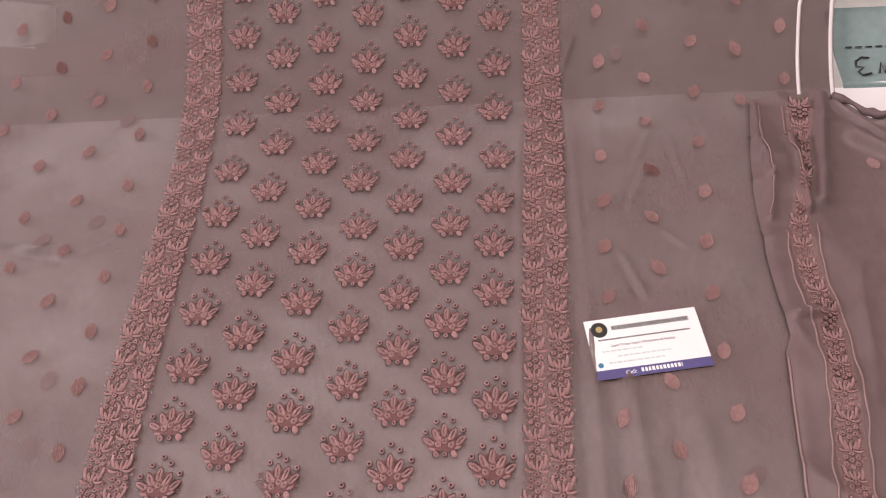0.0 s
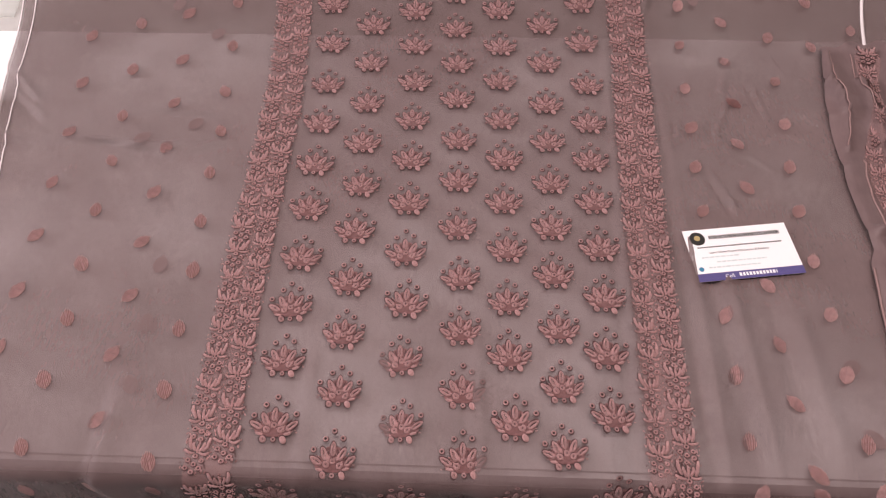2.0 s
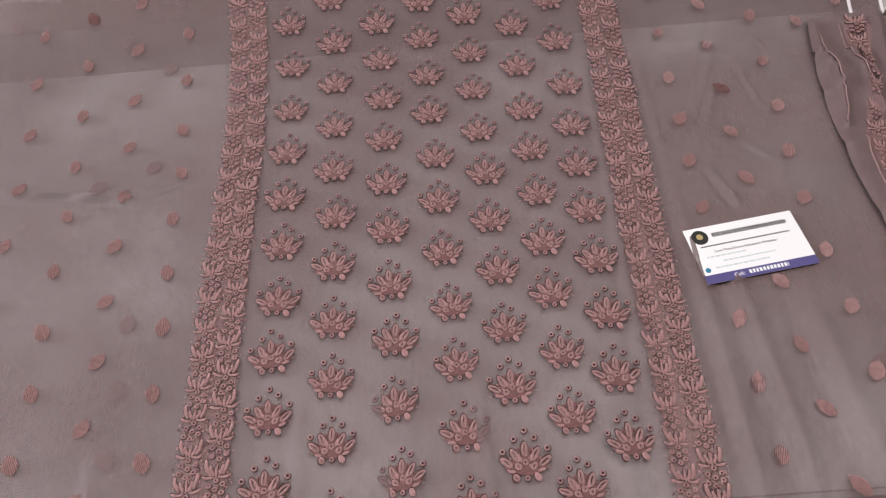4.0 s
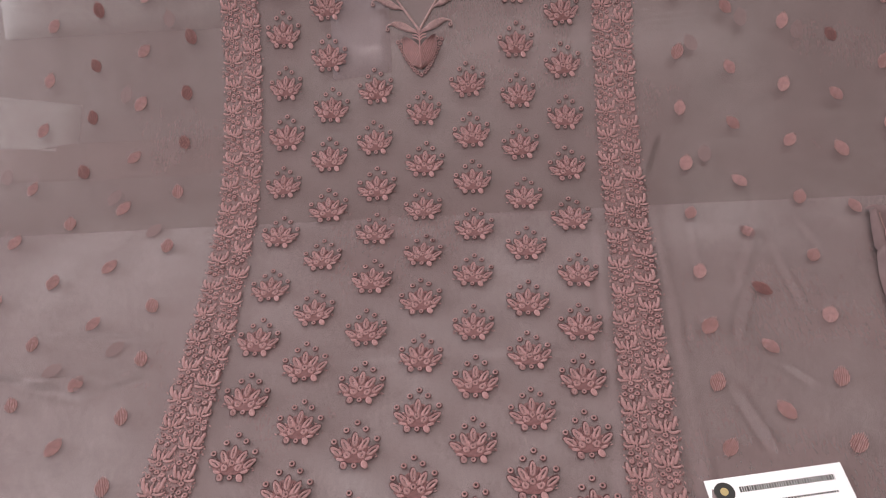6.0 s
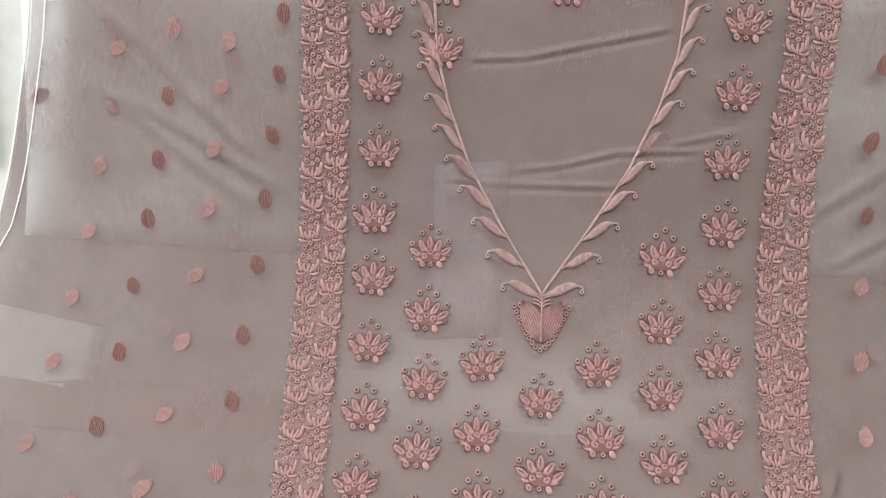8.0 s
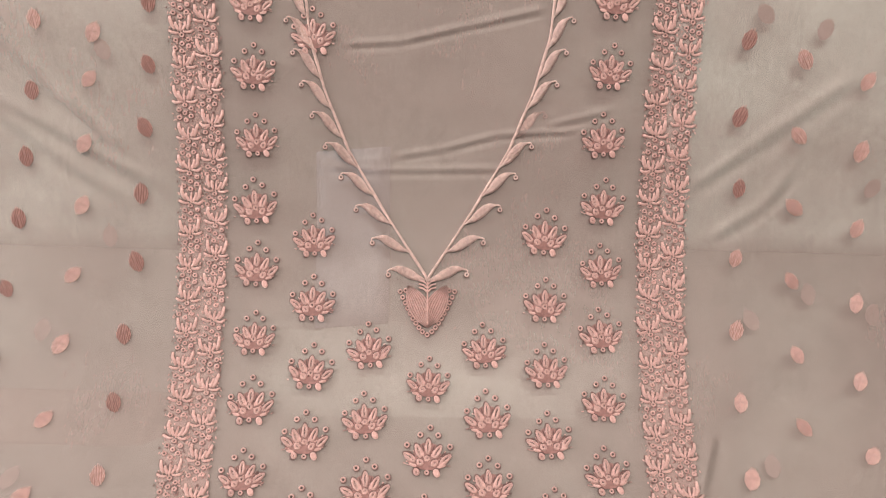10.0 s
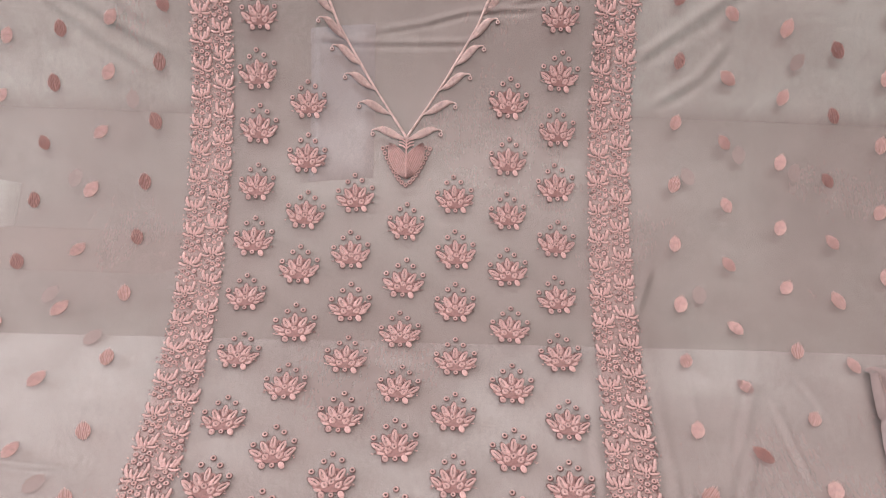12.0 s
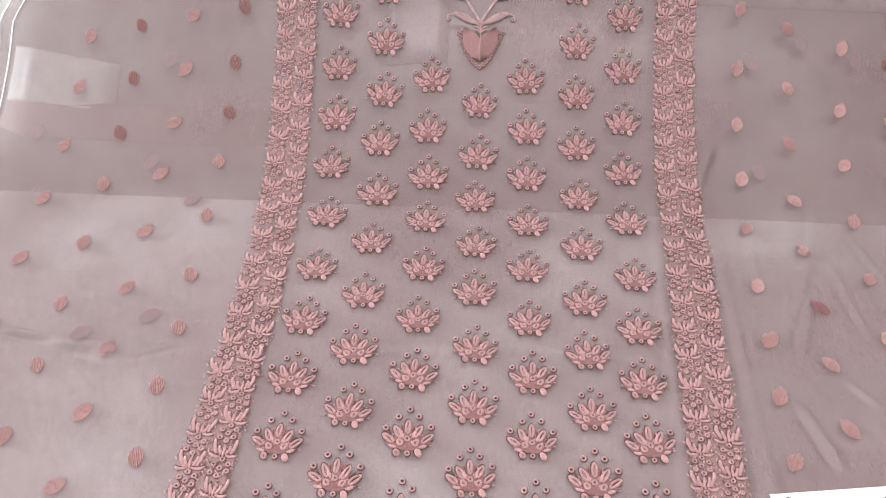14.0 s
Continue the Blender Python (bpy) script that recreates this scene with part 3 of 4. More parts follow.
# columns of dots: x near the waist, turn, pale or darkened for lost sheen, then the places along the cloth from the
# counter's edge up
LEFT_DOTS = (
    (-0.374, -30, 1, (0.098, 0.151, 0.203, 0.257, 0.314, 0.374, 0.438, 0.507, 0.570, 0.632, 0.685, 0.741, 0.793, 0.839, 0.886)),
    (-0.326, 18, 0, (0.074, 0.126, 0.178, 0.229, 0.283, 0.339, 0.394, 0.458, 0.526, 0.586, 0.643, 0.696, 0.750, 0.800, 0.850, 0.900)),
    (-0.278, -38, 1, (0.095, 0.147, 0.199, 0.251, 0.305, 0.357, 0.412, 0.474, 0.541, 0.598, 0.653, 0.706, 0.761, 0.809, 0.858, 0.893)),
    (-0.230, 14, 0, (0.065, 0.117, 0.169, 0.222, 0.274, 0.326, 0.377, 0.430, 0.494, 0.555, 0.610, 0.662, 0.719, 0.770, 0.820, 0.868, 0.915)))
RIGHT_DOTS = (
    (0.230, -24, 1, (0.082, 0.133, 0.184, 0.235, 0.286, 0.336, 0.383, 0.437, 0.498, 0.554, 0.609, 0.664, 0.722, 0.776, 0.831, 0.886)),
    (0.274, 32, 1, (0.057, 0.109, 0.160, 0.211, 0.262, 0.313, 0.365, 0.417, 0.476, 0.532, 0.589, 0.646, 0.703, 0.761, 0.817, 0.872)),
    (0.321, -30, 1, (0.080, 0.133, 0.183, 0.235, 0.287, 0.338, 0.390, 0.446, 0.511, 0.568, 0.625, 0.685, 0.745, 0.803, 0.858)),
    (0.364, 25, 0, (0.495, 0.557, 0.613, 0.670, 0.728, 0.785, 0.842)),
    (0.408, -20, 1, (0.52, 0.58, 0.64, 0.70, 0.76, 0.82)))
for u, turn_, pale, places in LEFT_DOTS + RIGHT_DOTS:
    for s in (-0.11, -0.06, -0.008, 0.045) + places:
        if u < 0:
            x = u * float(np.interp(s, [0.2, 0.4, 0.52, 0.66, 0.80, 0.9], [0.945, 0.965, 1.0, 0.995, 0.945, 0.90]))
        else:
            x = u * float(np.interp(s, [0.15, 0.3, 0.4, 0.5, 0.66, 0.75, 0.9], [0.90, 0.92, 0.955, 0.99, 1.025, 1.04, 1.03]))
        on_card_ = abs(x - 0.235) < 0.052 and abs(s - 0.247) < 0.036
        if s > hem(x) + 0.01 and not (u > 0.33 and s < 0.49) and not on_card_:
            # Dots that lie away from the light get the darker colours
            dark = (not pale and u < 0 and s > 0.56) or (u == 0.230 and s > 0.75) or (u == 0.274 and 0.40 < s < 0.48) or (u == 0.364 and s > 0.65)
            kind_ = SHADED_DOTS if dark and rnd.random() < 0.85 else HATCHED if not pale or (u > 0 and rnd.random() < 0.5) else PALE
            place("embroidered_dot", rnd.choice(kind_), seat(x + rnd.uniform(-0.0015, 0.0015), s + rnd.uniform(-0.0015, 0.0015), 0.0003, turn_ + rnd.uniform(-16, 16), rnd.uniform(0.92, 1.08)), kameez)


# faint dots of the back layer, seen through the front
SHADE = dots("back_dot", BASE, (DOT_BACK, DOT_BACK))
for u in (-0.405, -0.345, -0.292, -0.246, 0.250, 0.296, 0.345, 0.392):
    for n_ in range(-3, 17):
        if rnd.random() < 0.22 and not (0.18 < u < 0.30 and 3 < n_ < 7):
            s = float(np.interp(n_ + 0.5 + 0.3 * math.sin(u * 90), DOT_N, DOT_S)) + rnd.uniform(-0.004, 0.004)
            if s > hem(u) + 0.02 and s < 0.93:
                e = 0.004
                p, w = flat(u, s, 0.0010), flat(u, s + e, 0.0010) - flat(u, s - e, 0.0010)
                w.normalize()
                m = Matrix((Vector((1, 0, 0)), w, Vector((1, 0, 0)).cross(w))).transposed().to_4x4()
                m.translation = p
                place("back_dot", rnd.choice(SHADE), m @ pose(0, 0, 0, 0, 0, rnd.uniform(-60, 60)) @ Matrix.Diagonal((1.1, 1.1, 0.25, 1)), kameez)


# ---- neckline ----
def stem_x(s):
    """Half the width of the V at s."""
    return float(np.interp(s, [0.704, 0.757, 0.805, 0.848, 0.888, 0.925, 0.95], [0.0, 0.034, 0.0615, 0.0785, 0.0895, 0.0925, 0.0925]))


for sgn in (-1, 1):
    bm = bmesh.new()
    tube(bm, [cloth(sgn * stem_x(s), s, 0.001) for s in np.linspace(0.702, 0.945, 60)], lambda f: 0.0011 + 0.00015 * math.sin(f * 400), 6)
    part("neck_stem", bm, PALE_THREAD, kameez, "pink corded neckline stem")


def leaf_mesh(seed):
    """A flat, S-curved satin leaf that grows to the left and ends in an eyelet."""
    rnd = random.Random(seed)
    bm = bmesh.new()
    n = 30

    def mid(f):
        return -0.0300 * f, 0.0300 * float(np.interp(f, [0, 0.2, 0.4, 0.6, 0.8, 0.9, 1.0], [0.0, 0.005, 0.04, 0.065, 0.080, 0.055, 0.0]))

    def half(f):
        return 0.0300 * float(np.interp(f, [0, 0.1, 0.2, 0.4, 0.6, 0.75, 0.9, 1.0], [0.012, 0.04, 0.075, 0.130, 0.130, 0.095, 0.034, 0.014]))
    for i in range(n):
        f = i / (n - 1)
        cx, cy = mid(f)
        h = half(f) * rnd.uniform(0.92, 1.04)
        tube(bm, [(cx - q * h * 0.35, cy + q * h, 0.0004 + 0.0004 * (1 - q * q)) for q in (-1, -0.4, 0.3, 1)], rnd.uniform(0.00038, 0.00052), 4)
    plate = [mid(i / 14) + (half(i / 14),) for i in range(15)]
    low = [bm.verts.new((x + h * 0.34, y - h * 0.97, 0.0003)) for x, y, h in plate]
    top = [bm.verts.new((x - h * 0.34, y + h * 0.97, 0.0003)) for x, y, h in plate]
    for i in range(14):
        bm.faces.new((low[i + 1], low[i], top[i], top[i + 1])).material_index = 3
    tube(bm, [mid(f)[:2] + (0.0006,) for f in (0.86, 0.93, 1.0)] + [(-0.0308, -0.0010, 0.0006), (-0.0302, -0.0022, 0.0006)], 0.0005, 5)
    eyelet(bm, -0.0292, -0.0036, 0.0014, 0.0006)
    return finish("neck_leaf", bm, 0.0, PALE_THREAD)


LEAF = [leaf_mesh(k) for k in range(3)]
LEAF_TURN = (15, 21, 29, 36, 40, 43, 46, 50, 54, 58, 62)
for sgn in (-1, 1):
    for i in range(11):
        s = 0.703 + 0.0222 * i
        place("neck_leaf", LEAF[i % 3], seat(sgn * (stem_x(s) + 0.001), s, 0.0012, sgn * LEAF_TURN[i], 1.0 - 0.012 * i, 1.0 if sgn < 0 else -1.0), kameez)


def heart_mesh():
    """Two leaves of nested stitch lines that meet on a mid-rib."""
    bm = bmesh.new()
    for sgn in (-1, 1):
        low, top = Vector((sgn * 0.0006, -0.0255, 0)), Vector((sgn * 0.0150, 0.0068, 0))
        along = top - low
        out = Vector((along.y, -along.x, 0)).normalized() * sgn

        def at(v, w, z):
            p = low + along * v + out * (w * math.sin(math.pi * v) ** 0.8)
            return (p.x, p.y, z)
        grid = [[bm.verts.new(at(0.02 + 0.96 * i / 13, -0.0088 + 0.0156 * k / 26, 0.0003 + 0.0006 * (k % 2))) for i in range(14)] for k in range(27)]
        for k, (c, d) in enumerate(zip(grid, grid[1:])):
            for i in range(13):
                bm.faces.new((c[i], d[i], d[i + 1], c[i + 1]) if sgn > 0 else (d[i], c[i], c[i + 1], d[i + 1])).material_index = 3 if k % 3 == 2 else 0
        for k in range(3):
            tube(bm, [(0, 0.0015 + 0.0028 * k, 0.0008), (sgn * 0.0030, 0.0040 + 0.0028 * k, 0.0010), (sgn * 0.0065, 0.0050 + 0.0026 * k, 0.0006)], 0.0007, 5)
    tube(bm, [(0, -0.024, 0.0008), (0, -0.010, 0.0010), (0, 0.010, 0.0010)], 0.0007, 5)
    return bm


heart = part("embroidered_heart", heart_mesh(), [THREAD, HOLE_SHADE, THREAD_AND_SHADE, GROUND], kameez, "pink satin-stitched heart", False)
heart.matrix_basis = seat(0.0, 0.692, 0.0022)
bm = bmesh.new()
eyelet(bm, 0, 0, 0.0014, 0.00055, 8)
ring = bpy.data.meshes.new("eyelet")
bm.to_mesh(ring)
bm.free()
for m in (THREAD, HOLE_SHADE, THREAD_AND_SHADE):
    ring.materials.append(m)
for row, (count, wide) in enumerate(((19, 1.0), (15, 0.80))):
    for i in range(count):
        f = abs(i - count // 2) / (count // 2)
        x, y = math.copysign(0.0208 * wide * f ** 0.80, i - count // 2), -0.0315 * (0.76 if row else 1.0) + 0.0335 * wide * f ** 1.2
        place("eyelet", ring, seat(x, 0.692 + y, 0.0010), kameez)


# ---- folded sleeve piece lying over one side ----
sleeve = thing("sleeve_piece", "mauve chiffon sleeve piece with stitched border folded over the kameez", "garment piece")


def sleeve_left(s):
    return float(np.interp(s, [-0.05, 0.047, 0.124, 0.190, 0.230, 0.244, 0.278, 0.312, 0.345, 0.386, 0.438, 0.492], [0.318, 0.318, 0.323, 0.331, 0.336, 0.343, 0.342, 0.342, 0.344, 0.347, 0.355, 0.366]))


def sleeve_top(x):
    return float(np.interp(x, [0.36, 0.40, 0.435, 0.45, 0.47, 0.50, 0.515, 0.56, 0.66], [0.488, 0.495, 0.499, 0.480, 0.460, 0.448, 0.432, 0.39, 0.35])) + 0.003 * math.sin(x * 210)


FOLDS = [(0.366, 0.485, 0.358, 0.44, 0.0035, 0.005), (0.358, 0.44, 0.366, 0.40, 0.0035, 0.005), (0.366, 0.40, 0.354, 0.355, 0.0035, 0.004), (0.40, 0.44, 0.395, 0.40, 0.004, 0.005), (0.445, 0.44, 0.56, 0.33, 0.009, 0.007), (0.43, 0.49, 0.40, 0.37, 0.007, 0.006), (0.39, 0.44, 0.385, 0.36, 0.005, 0.007), (0.352, 0.262, 0.372, 0.262, 0.005, 0.006),
         (0.47, 0.46, 0.53, 0.40, 0.006, 0.005), (0.44, 0.175, 0.56, 0.19, 0.004, 0.004), (0.44, 0.48, 0.52, 0.36, 0.004, 0.005), (0.45, 0.10, 0.56, 0.07, 0.010, 0.004), (0.367, 0.48, 0.362, 0.40, 0.004, 0.005), (0.48, 0.30, 0.60, 0.24, 0.012, 0.005),
         (0.40, 0.02, 0.42, -0.04, 0.01, 0.006), (0.50, 0.38, 0.62, 0.30, 0.010, 0.006)]


def sleeve_at(x, s, lift=0.0):
    h = 0.0
    for x0, s0, x1, s1, w, t in FOLDS:
        dx, ds = x1 - x0, s1 - s0
        k = max(0.0, min(1.0, ((x - x0) * dx + (s - s0) * ds) / (dx * dx + ds * ds)))
        d2 = ((x - x0 - k * dx) ** 2 + (s - s0 - k * ds) ** 2) / (w * w)
        if d2 < 9:
            h += 1.35 * t * math.exp(-d2 * 1.5)
    h += 0.0035 * noise.noise(Vector((x * 16, s * 14, 7.7))) + 0.0014 * noise.noise(Vector((x * 45, s * 40, 2.7)))
    h += 0.004 * (1 - abs(noise.noise(Vector((x * 13 + s * 6, s * 9 - x * 4, 3.1))))) ** 6
    edge = min(1.0, max(0.0, (x - sleeve_left(s)) / 0.006))
    return flat(x, s, 0.0065 + 0.003 * math.sin(edge * math.pi / 2) + max(h, -0.002) + relief(x, s) * 0.4 + lift)


bm = bmesh.new()
rows_ = []
for j in range(191):
    g = j / 190
    line = []
    for i in range(111):
        f = i / 110
        s = -0.058 * (1 - g) + 0.488 * g
        x = sleeve_left(s) * (1 - f) + 0.66 * f
        s = (-0.057 - 0.01 * f) * (1 - g) + sleeve_top(x) * g
        x = sleeve_left(s) * (1 - f) + 0.66 * f
        line.append(bm.verts.new(sleeve_at(x, s)))
    rows_.append(line)
for a, b in zip(rows_, rows_[1:]):
    for i in range(110):
        bm.faces.new((a[i], a[i + 1], b[i + 1], b[i]))
part("sleeve_cloth", bm, SLEEVE, sleeve)


def strip_x(s):
    return float(np.interp(s, [-0.03, 0.05, 0.123, 0.176, 0.226, 0.253, 0.301, 0.341, 0.358, 0.383, 0.413, 0.438, 0.47, 0.49], [0.364, 0.352, 0.356, 0.365, 0.372, 0.375, 0.372, 0.374, 0.378, 0.387, 0.396, 0.400, 0.406, 0.409]))


def cord(name, f, s0, s1, r, mat, label):
    bm = bmesh.new()
    tube(bm, [sleeve_at(f(s), s, 0.0006) for s in np.linspace(s0, s1, 150)], r, 5)
    part(name, bm, mat, sleeve, label)


PIPE = material("mauve_piping", (0.27, 0.175, 0.166), 0.5, vary=0.15, scale=200.0)
cord("piping", lambda s: strip_x(s) - 0.0125 + 0.0015 * math.sin(s * 40) + 0.0006 * math.sin(s * 210), -0.055, 0.34, 0.0009, PIPE, "pink stitched piping")
cord("piping", lambda s: strip_x(s) + 0.0125 + 0.0015 * math.sin(s * 37 + 1) + 0.0006 * math.sin(s * 190), -0.055, 0.345, 0.0009, PIPE, "pink stitched piping")
cord("piping", lambda s: float(np.interp(s, [0.39, 0.41, 0.43, 0.444, 0.475], [0.387, 0.390, 0.387, 0.388, 0.392])), 0.392, 0.478, 0.0008, PIPE, "pink stitched piping")
cord("folded_edge", lambda s: sleeve_left(s) + 0.0008, -0.055, 0.225, 0.0010, PIPE, "rolled stitched edge")
cord("folded_edge", lambda s: float(np.interp(s, [0.355, 0.38, 0.404, 0.426, 0.446, 0.482], [0.353, 0.361, 0.364, 0.362, 0.364, 0.373])) + 0.0006 * math.sin(s * 260), 0.355, 0.482, 0.0008, PIPE, "rolled stitched edge")
bm = bmesh.new()
tube(bm, [sleeve_at(x, sleeve_top(x) - 0.002, 0.002 + 0.003 * abs(math.sin(x * 95))) for x in np.linspace(0.44, 0.65, 80)], lambda f: 0.0032 + 0.0012 * math.sin(f * 60), 7)
part("rolled_top", bm, SLEEVE, sleeve, "rolled frayed top edge")
bm = bmesh.new()
rows_ = [[bm.verts.new(sleeve_at(strip_x(float(s)) + 0.0026 * k * float(np.interp(s, [0.34, 0.36, 0.40, 0.43, 0.46], [1.0, 0.62, 0.55, 0.62, 1.1])), float(s), 0.0005)) for k in range(-4, 5)] for s in np.linspace(-0.05, 0.478, 240)]
for a, b in zip(rows_, rows_[1:]):
    for i in range(8):
        bm.faces.new((a[i], a[i + 1], b[i + 1], b[i]))
part("border_net", bm, NET, sleeve, "fine pink stitched border ground")
for i in range(25):
    s = -0.042 + 0.0215 * i
    if s < 0.478:
        narrow = float(np.interp(s, [0.34, 0.36, 0.40, 0.43, 0.46], [0.95, 0.66, 0.58, 0.66, 1.1]))
        x = strip_x(s)
        e = 0.006
        p = sleeve_at(x, s, 0.0006)
        u, w = sleeve_at(x + e, s) - sleeve_at(x - e, s), sleeve_at(x, s + e) - sleeve_at(x, s - e)
        u.normalize()
        n_ = u.cross(w).normalized()
        m = Matrix((u, n_.cross(u), n_)).transposed().to_4x4()
        m.translation = p
        slope_ = math.degrees(math.atan2(strip_x(s + 0.02) - strip_x(s - 0.02), 0.04))
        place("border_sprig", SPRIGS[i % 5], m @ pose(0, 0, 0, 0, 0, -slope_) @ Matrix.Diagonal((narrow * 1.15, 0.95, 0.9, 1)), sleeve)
for x, s in ((0.452, 0.405), (0.500, 0.430), (0.470, 0.345), (0.520, 0.375), (0.452, 0.290), (0.505, 0.30), (0.475, 0.235), (0.455, 0.175), (0.52, 0.23), (0.49, 0.13), (0.44, 0.08)):
    e = 0.006
    p = sleeve_at(x, s, 0.0005)
    u, w = sleeve_at(x + e, s) - sleeve_at(x - e, s), sleeve_at(x, s + e) - sleeve_at(x, s - e)
    u.normalize()
    n_ = u.cross(w).normalized()
    m = Matrix((u, n_.cross(u), n_)).transposed().to_4x4()
    m.translation = p
    place("embroidered_dot", rnd.choice(PALE), m @ pose(0, 0, 0, 0, 0, rnd.uniform(-50, 50)), sleeve)


# ---- visiting card ----
card = thing("business_card", "white business card with violet foot band on the chiffon", "business card")
CARD = pose(0.2344, 0.2424, cloth(0.2352, 0.2475).z + 0.0028, 0, 0, 6.4)


def on_card(name, x0, x1, y0, y1, mat, z=0.0, label="", thick=0.0004):
    bm = bmesh.new()
    box(bm, x0 - 0.0445, x1 - 0.0445, 0.0255 - y1, 0.0255 - y0, z, z + thick)
    ob = part(name, bm, mat, card, label, False)
    ob.matrix_basis = CARD
    return ob


def disc(name, x, y, r, mat, z, label=""):
    bm = bmesh.new()
    fan(bm, [[(x - 0.0445 + r * math.cos(q * math.pi / 12), 0.0255 - y + r * math.sin(q * math.pi / 12), zz) for q in range(24)] for zz in (z, z + 0.0002)], (x - 0.0445, 0.0255 - y, z + 0.0002))
    ob = part(name, bm, mat, card, label, False)
    ob.matrix_basis = CARD


on_card("paper", 0, 0.089, 0, 0.051, PAPER, 0.0, "stiff white card paper")
on_card("foot_band", 0, 0.089, 0.0435, 0.051, VIOLET, 0.0004, "violet printed band", 0.0001)
disc("badge", 0.0105, 0.0092, 0.0066, INK, 0.0004, "round black badge")
disc("badge_figure", 0.0105, 0.0088, 0.0026, GOLD, 0.0006)
disc("round_mark", 0.0052, 0.0392, 0.0021, BLUE, 0.0004)
rc = random.Random(9)


def bars(name, x0, x1, y, h, mat, lo, hi, z=0.0004):
    bm = bmesh.new()
    x = x0
    while x < x1:
        w = rc.uniform(lo, hi)
        box(bm, x - 0.0445, min(x + w, x1) - 0.0445, 0.0255 - y - h, 0.0255 - y, z, z + 0.00012)
        x += w + lo * 0.55
    ob = part(name, bm, mat, card, "", False)
    ob.matrix_basis = CARD


bars("title_bar", 0.0205, 0.0815, 0.0070, 0.0036, INK, 0.0008, 0.0016)
bars("text_bar", 0.008, 0.080, 0.0176, 0.0012, INK, 0.0009, 0.0022)
bars("faint_text_bar", 0.009, 0.040, 0.0275, 0.0013, GREYINK, 0.0016, 0.005)
bars("faint_text_bar", 0.020, 0.062, 0.0325, 0.0013, GREYINK, 0.0016, 0.005)
bars("faint_text_bar", 0.012, 0.055, 0.0375, 0.0013, GREYINK, 0.0016, 0.005)
bars("number_bar", 0.0345, 0.066, 0.0452, 0.0032, PAPER, 0.0016, 0.0022, 0.0005)


def words(text, x, y, size, mat, z):
    cu = bpy.data.curves.new("lettering", "FONT")
    cu.body, cu.size, cu.extrude = text, size, 0.00005
    ob = new("lettering", cu)
    me = bpy.data.meshes.new_from_object(ob.evaluated_get(bpy.context.evaluated_depsgraph_get()))
    bpy.data.objects.remove(ob)
    me.materials.clear()
    me.materials.append(mat)
    place("lettering", me, CARD @ pose(x - 0.0445, 0.0255 - y, z), card)


bpy.context.view_layer.update()
words("Lawn Three Pieces Wholesaler & Retailer", 0.0165, 0.0248, 0.0030, INK, 0.0005)
words("Cell:", 0.0225, 0.0488, 0.0046, PAPER, 0.0006)


# ---- packets on the slope ----
# White stock, with the wrap's greenish glare put into the colour
WHITE_AND_GLARE = material("white_packet_and_glare", (0.86, 0.94, 0.91), 0.38, vary=0.06, scale=14.0, coat=0.15)
TEAL = material("pale_teal_packet", (0.34, 0.47, 0.47), 0.2, vary=0.10, scale=20.0, coat=0.4)
DEEP_TEAL = material("deep_teal_packet", (0.19, 0.28, 0.275), 0.25, vary=0.12, scale=20.0, coat=0.3)
LILAC = material("pale_lilac_packet", (0.66, 0.67, 0.74), 0.3, vary=0.06, scale=14.0, coat=0.2)
BROWN = material("brown_paper", (0.47, 0.42, 0.39), 0.6, vary=0.2, scale=25.0)
GREEN = material("green_folded_cloth", (0.05, 0.24, 0.13), 0.6, vary=0.3, scale=60.0)
RED = material("dark_red_print", (0.30, 0.02, 0.06), 0.5)
TAN = material("tan_cotton", (0.42, 0.25, 0.10), 0.75, vary=0.14, scale=30.0, bump=0.5, bump_scale=400.0)
OCHRE = material("ochre_thread", (0.55, 0.36, 0.08), 0.5, vary=0.3, scale=120.0)


def packet(x0, x1, s0, s1, mat, label, tilt=0.0, low=-0.0115, high=-0.0045):
    ob = thing("garment_packet", label, "packet", group="packets on the sloped display")
    bm = bmesh.new()
    us, ss = np.linspace(x0, x1, 6), np.linspace(s0, s1, 14)
    grid = {}
    for i, u in enumerate(us):
        for j, s in enumerate(ss):
            q = s + tilt * (u - x0)
            rim = 0.0025 if i in (0, 5) or j in (0, 13) else 0.0
            for k, lift in enumerate((low, high - rim)):
                grid[i, j, k] = bm.verts.new(flat(u, q - SKEW * u, lift))
    for i in range(5):
        for j in range(13):
            bm.faces.new((grid[i, j, 1], grid[i + 1, j, 1], grid[i + 1, j + 1, 1], grid[i, j + 1, 1]))
            bm.faces.new((grid[i, j, 0], grid[i, j + 1, 0], grid[i + 1, j + 1, 0], grid[i + 1, j, 0]))
    for i in range(5):
        bm.faces.new((grid[i, 0, 0], grid[i + 1, 0, 0], grid[i + 1, 0, 1], grid[i, 0, 1]))
        bm.faces.new((grid[i, 13, 1], grid[i + 1, 13, 1], grid[i + 1, 13, 0], grid[i, 13, 0]))
    for j in range(13):
        bm.faces.new((grid[0, j, 0], grid[0, j, 1], grid[0, j + 1, 1], grid[0, j + 1, 0]))
        bm.faces.new((grid[5, j, 1], grid[5, j, 0], grid[5, j + 1, 0], grid[5, j + 1, 1]))
    part("wrapper", bm, mat, ob)
    return ob


white_pack = packet(-0.90, -0.468, 0.530, 0.603, WHITE_AND_GLARE, "clear-wrapped white garment packet with black leaf print", 0.0, -0.0115, -0.0010)
packet(-0.90, -0.470, 0.651, 0.735, WHITE_AND_GLARE, "white garment packet in glossy clear wrap, glare painted in")
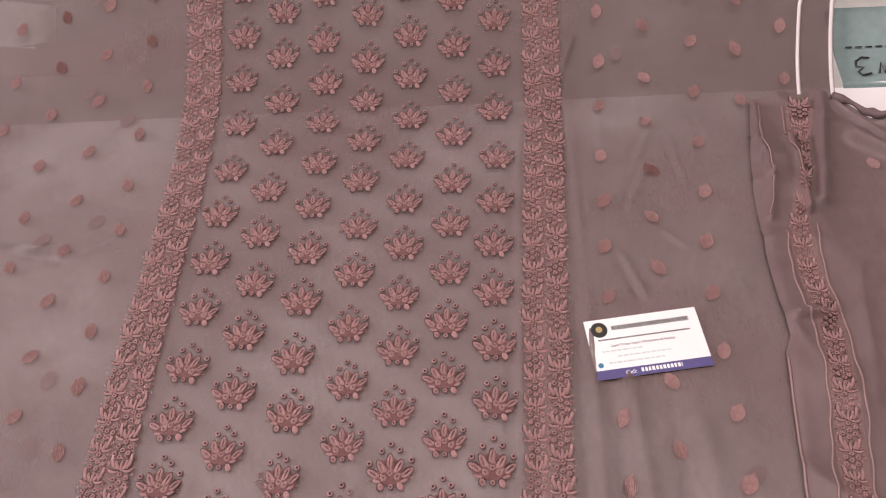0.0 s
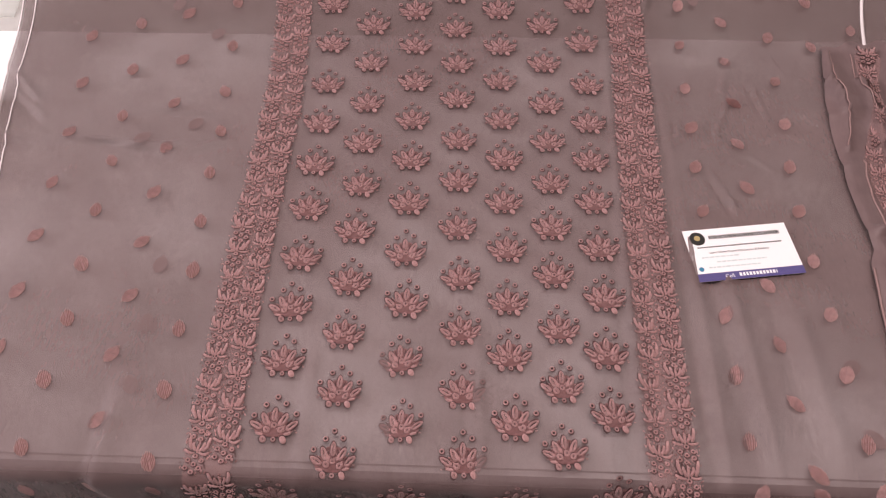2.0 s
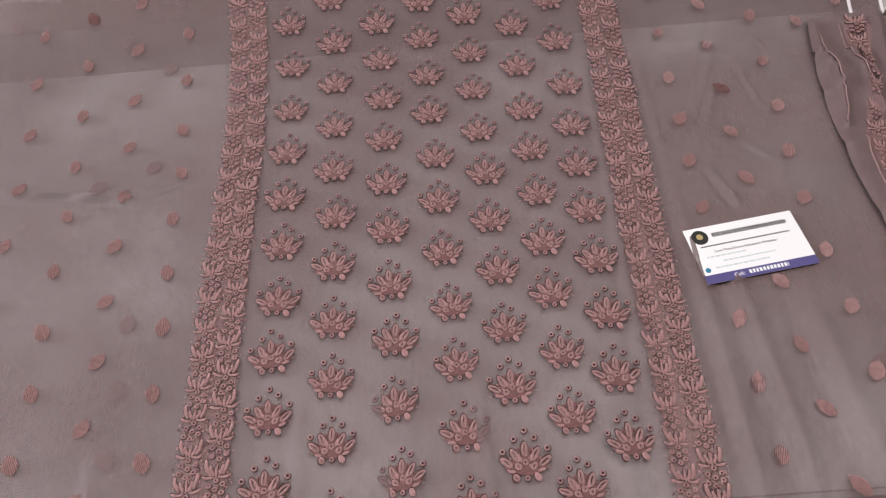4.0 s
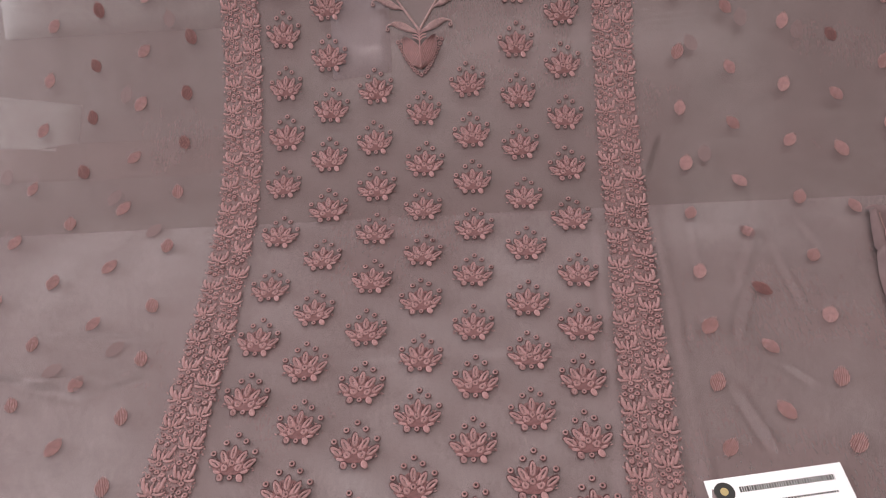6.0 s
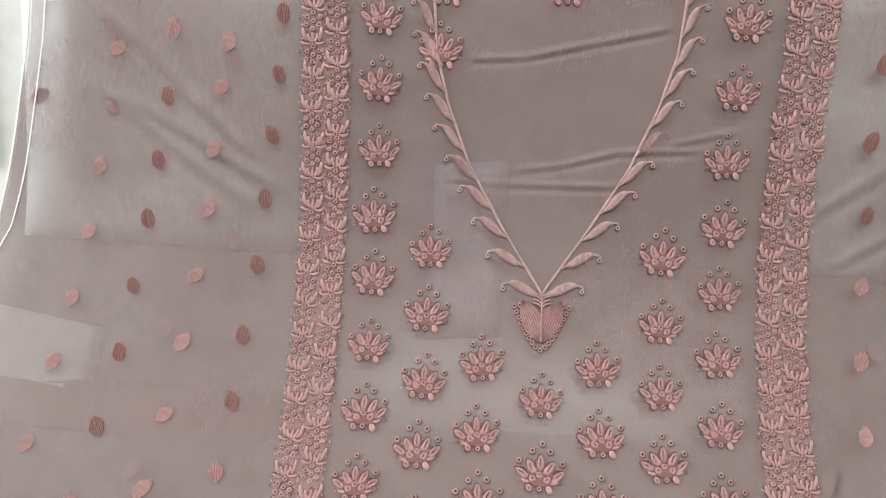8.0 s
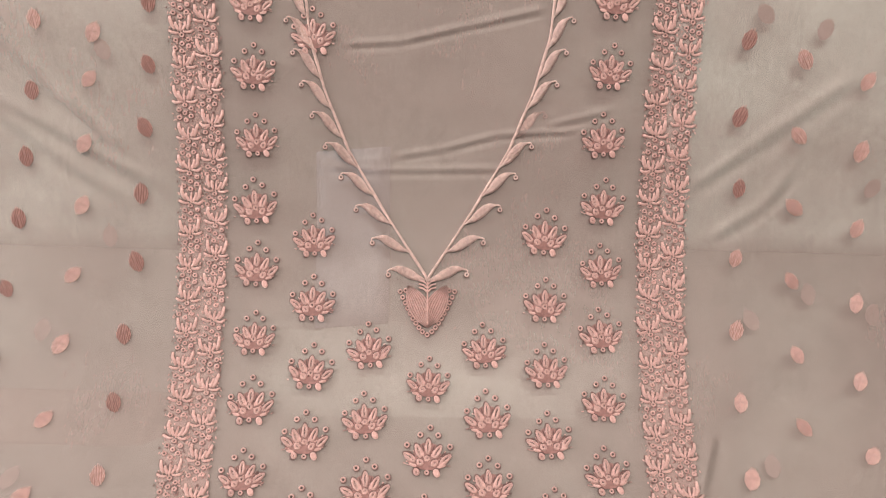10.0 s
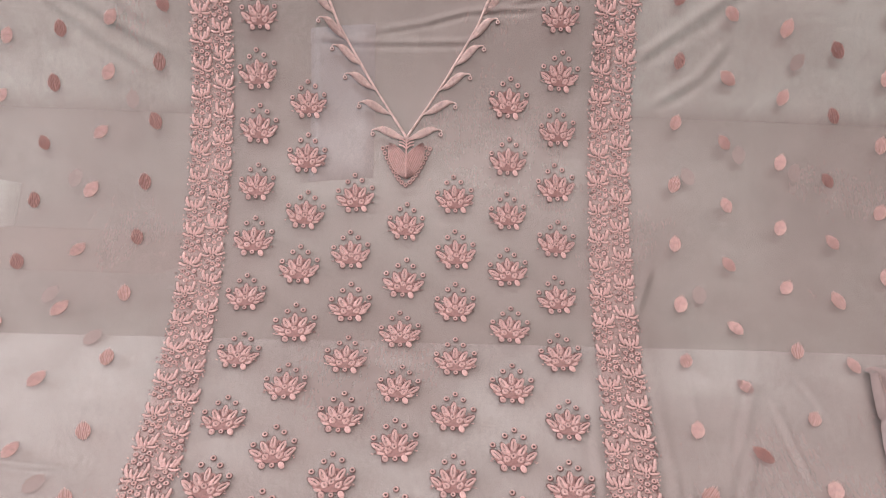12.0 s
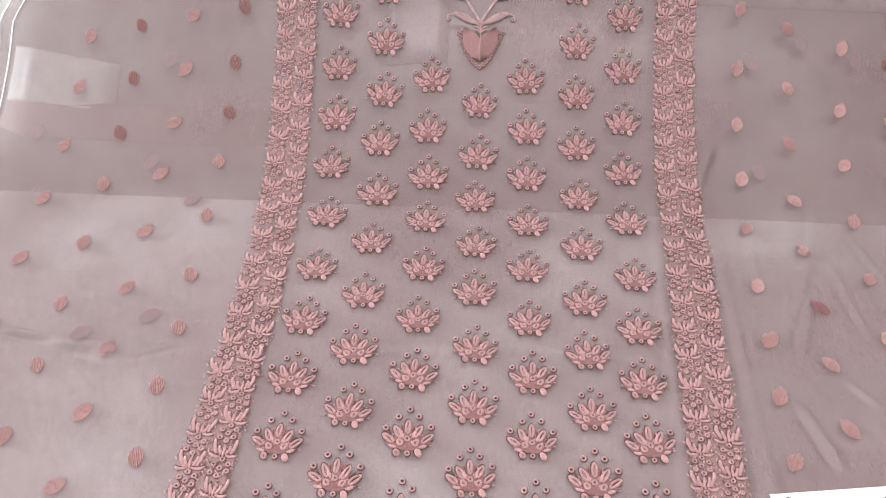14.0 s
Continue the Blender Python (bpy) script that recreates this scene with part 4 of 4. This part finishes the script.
packet(-0.90, -0.472, 0.607, 0.646, TEAL, "pale teal garment packet in glossy clear wrap")
# Light patch under the chiffon: glare drawn as a white packet
packet(-0.45, -0.345, 0.612, 0.668, WHITE_AND_GLARE, "white garment packet in glossy clear wrap, glare painted in", -0.14, -0.0118, -0.0088)
packet(-0.45, -0.175, 0.572, 0.614, BROWN, "brown paper-wrapped garment packet beneath the chiffon", 0.0, -0.0118, -0.0088)
# Bright upper areas left and right: wrap glare drawn as white packets
packet(-0.425, -0.175, 0.722, 0.945, WHITE_AND_GLARE, "white garment packet in glossy clear wrap, glare painted in", 0.0, -0.0118, -0.0088)
packet(0.185, 0.47, 0.734, 0.945, WHITE_AND_GLARE, "white garment packet in glossy clear wrap, glare painted in", 0.0, -0.0118, -0.0088)
packet(-0.088, -0.030, 0.665, 0.800, LILAC, "pale lilac garment packet beneath the chiffon", 0.1, -0.0118, -0.0085)
text_pack = packet(0.463, 0.90, 0.524, 0.612, DEEP_TEAL, "deep teal printed garment packet beside the kameez", 0.0, -0.0115, -0.0010)


def print_on(ob, name, pts, r, mat):
    bm = bmesh.new()
    tube(bm, [flat(x, s - SKEW * x, -0.0008) for x, s in pts], r, 5, flatten=0.3)
    part(name, bm, mat, ob)


# leaf print: scrolls with small leaves
for k in range(4):
    cx, cy = -0.483 - 0.022 * k, 0.583 - 0.008 * (k % 2)
    print_on(white_pack, "leaf_scroll", [(cx + 0.011 * math.cos(q) * (1 - q / 9), cy + 0.011 * math.sin(q) * (1 - q / 9)) for q in np.linspace(0, 6.5, 16)], 0.0009, INK)
    for q in (0.4, 1.5, 2.6, 3.8, 5.0):
        print_on(white_pack, "leaf_print", [(cx + 0.010 * math.cos(q), cy + 0.010 * math.sin(q)), (cx + 0.014 * math.cos(q + 0.2), cy + 0.014 * math.sin(q + 0.2)), (cx + 0.018 * math.cos(q + 0.25), cy + 0.017 * math.sin(q + 0.25))], lambda f: 0.0005 + 0.0016 * math.sin(f * 3.1), INK)
print_on(white_pack, "red_print", [(-0.475, 0.5985), (-0.49, 0.597), (-0.505, 0.600)], 0.0018, RED)
for k in range(9):
    x = 0.472 + 0.0095 * k
    print_on(text_pack, "small_print_bar", [(x, 0.5680), (x + 0.006, 0.5680)], 0.0009, INK)
print_on(text_pack, "pen_stroke", [(0.492, 0.5555), (0.485, 0.5565), (0.479, 0.5520), (0.478, 0.5465), (0.485, 0.5450), (0.479, 0.5400), (0.482, 0.5360), (0.491, 0.5380)], 0.0012, INK)
print_on(text_pack, "pen_stroke", [(0.498, 0.5380), (0.502, 0.5500), (0.503, 0.5380), (0.509, 0.5510), (0.510, 0.5380), (0.520, 0.5460), (0.53, 0.5400)], 0.0012, INK)


# tan folded garment on the counter
def folded_garment(x0, x1, y0, y1, z, layers, mat, label, trim_mat=None):
    ob = thing("folded_garment", label, "folded garment")
    for k in range(layers):
        bm = bmesh.new()
        o = 0.004 * math.sin(k * 2.1)
        box(bm, x0 + o, x1 + o, y0 + o, y1 - o, z + 0.011 * k, z + 0.011 * (k + 1) - 0.0006, 0.0045)
        part("fold", bm, mat, ob)
    if trim_mat:
        for k in range(16):
            bm = bmesh.new()
            petal(bm, 0, 0, 0.004, 0.007, 40 * (-1) ** k, 0.002)
            me = part("gold_stitching", bm, trim_mat, ob)
            me.matrix_basis = pose(x1 - 0.008 - 0.012 * (k % 2), y0 + 0.012 + 0.009 * k, z + 0.011 * layers - 0.0004)
    return ob


folded_garment(-0.80, -0.452, 0.262, 0.432, 0.8985, 2, TAN, "tan cotton garment with ochre stitching, folded on the counter", OCHRE)


# folded stock standing at the top end of the slope
for k, (mat, label) in enumerate(((GREEN, "dark green folded cloth stacked on the display"), (WHITE_AND_GLARE, "white folded cloth stacked on the display"), (GREEN, "dark green folded cloth stacked on the display"), (TEAL, "pale teal folded cloth stacked on the display"))):
    packet(-0.9, -0.452, 0.775 + 0.045 * k, 0.775 + 0.045 * k + 0.040, mat, label)
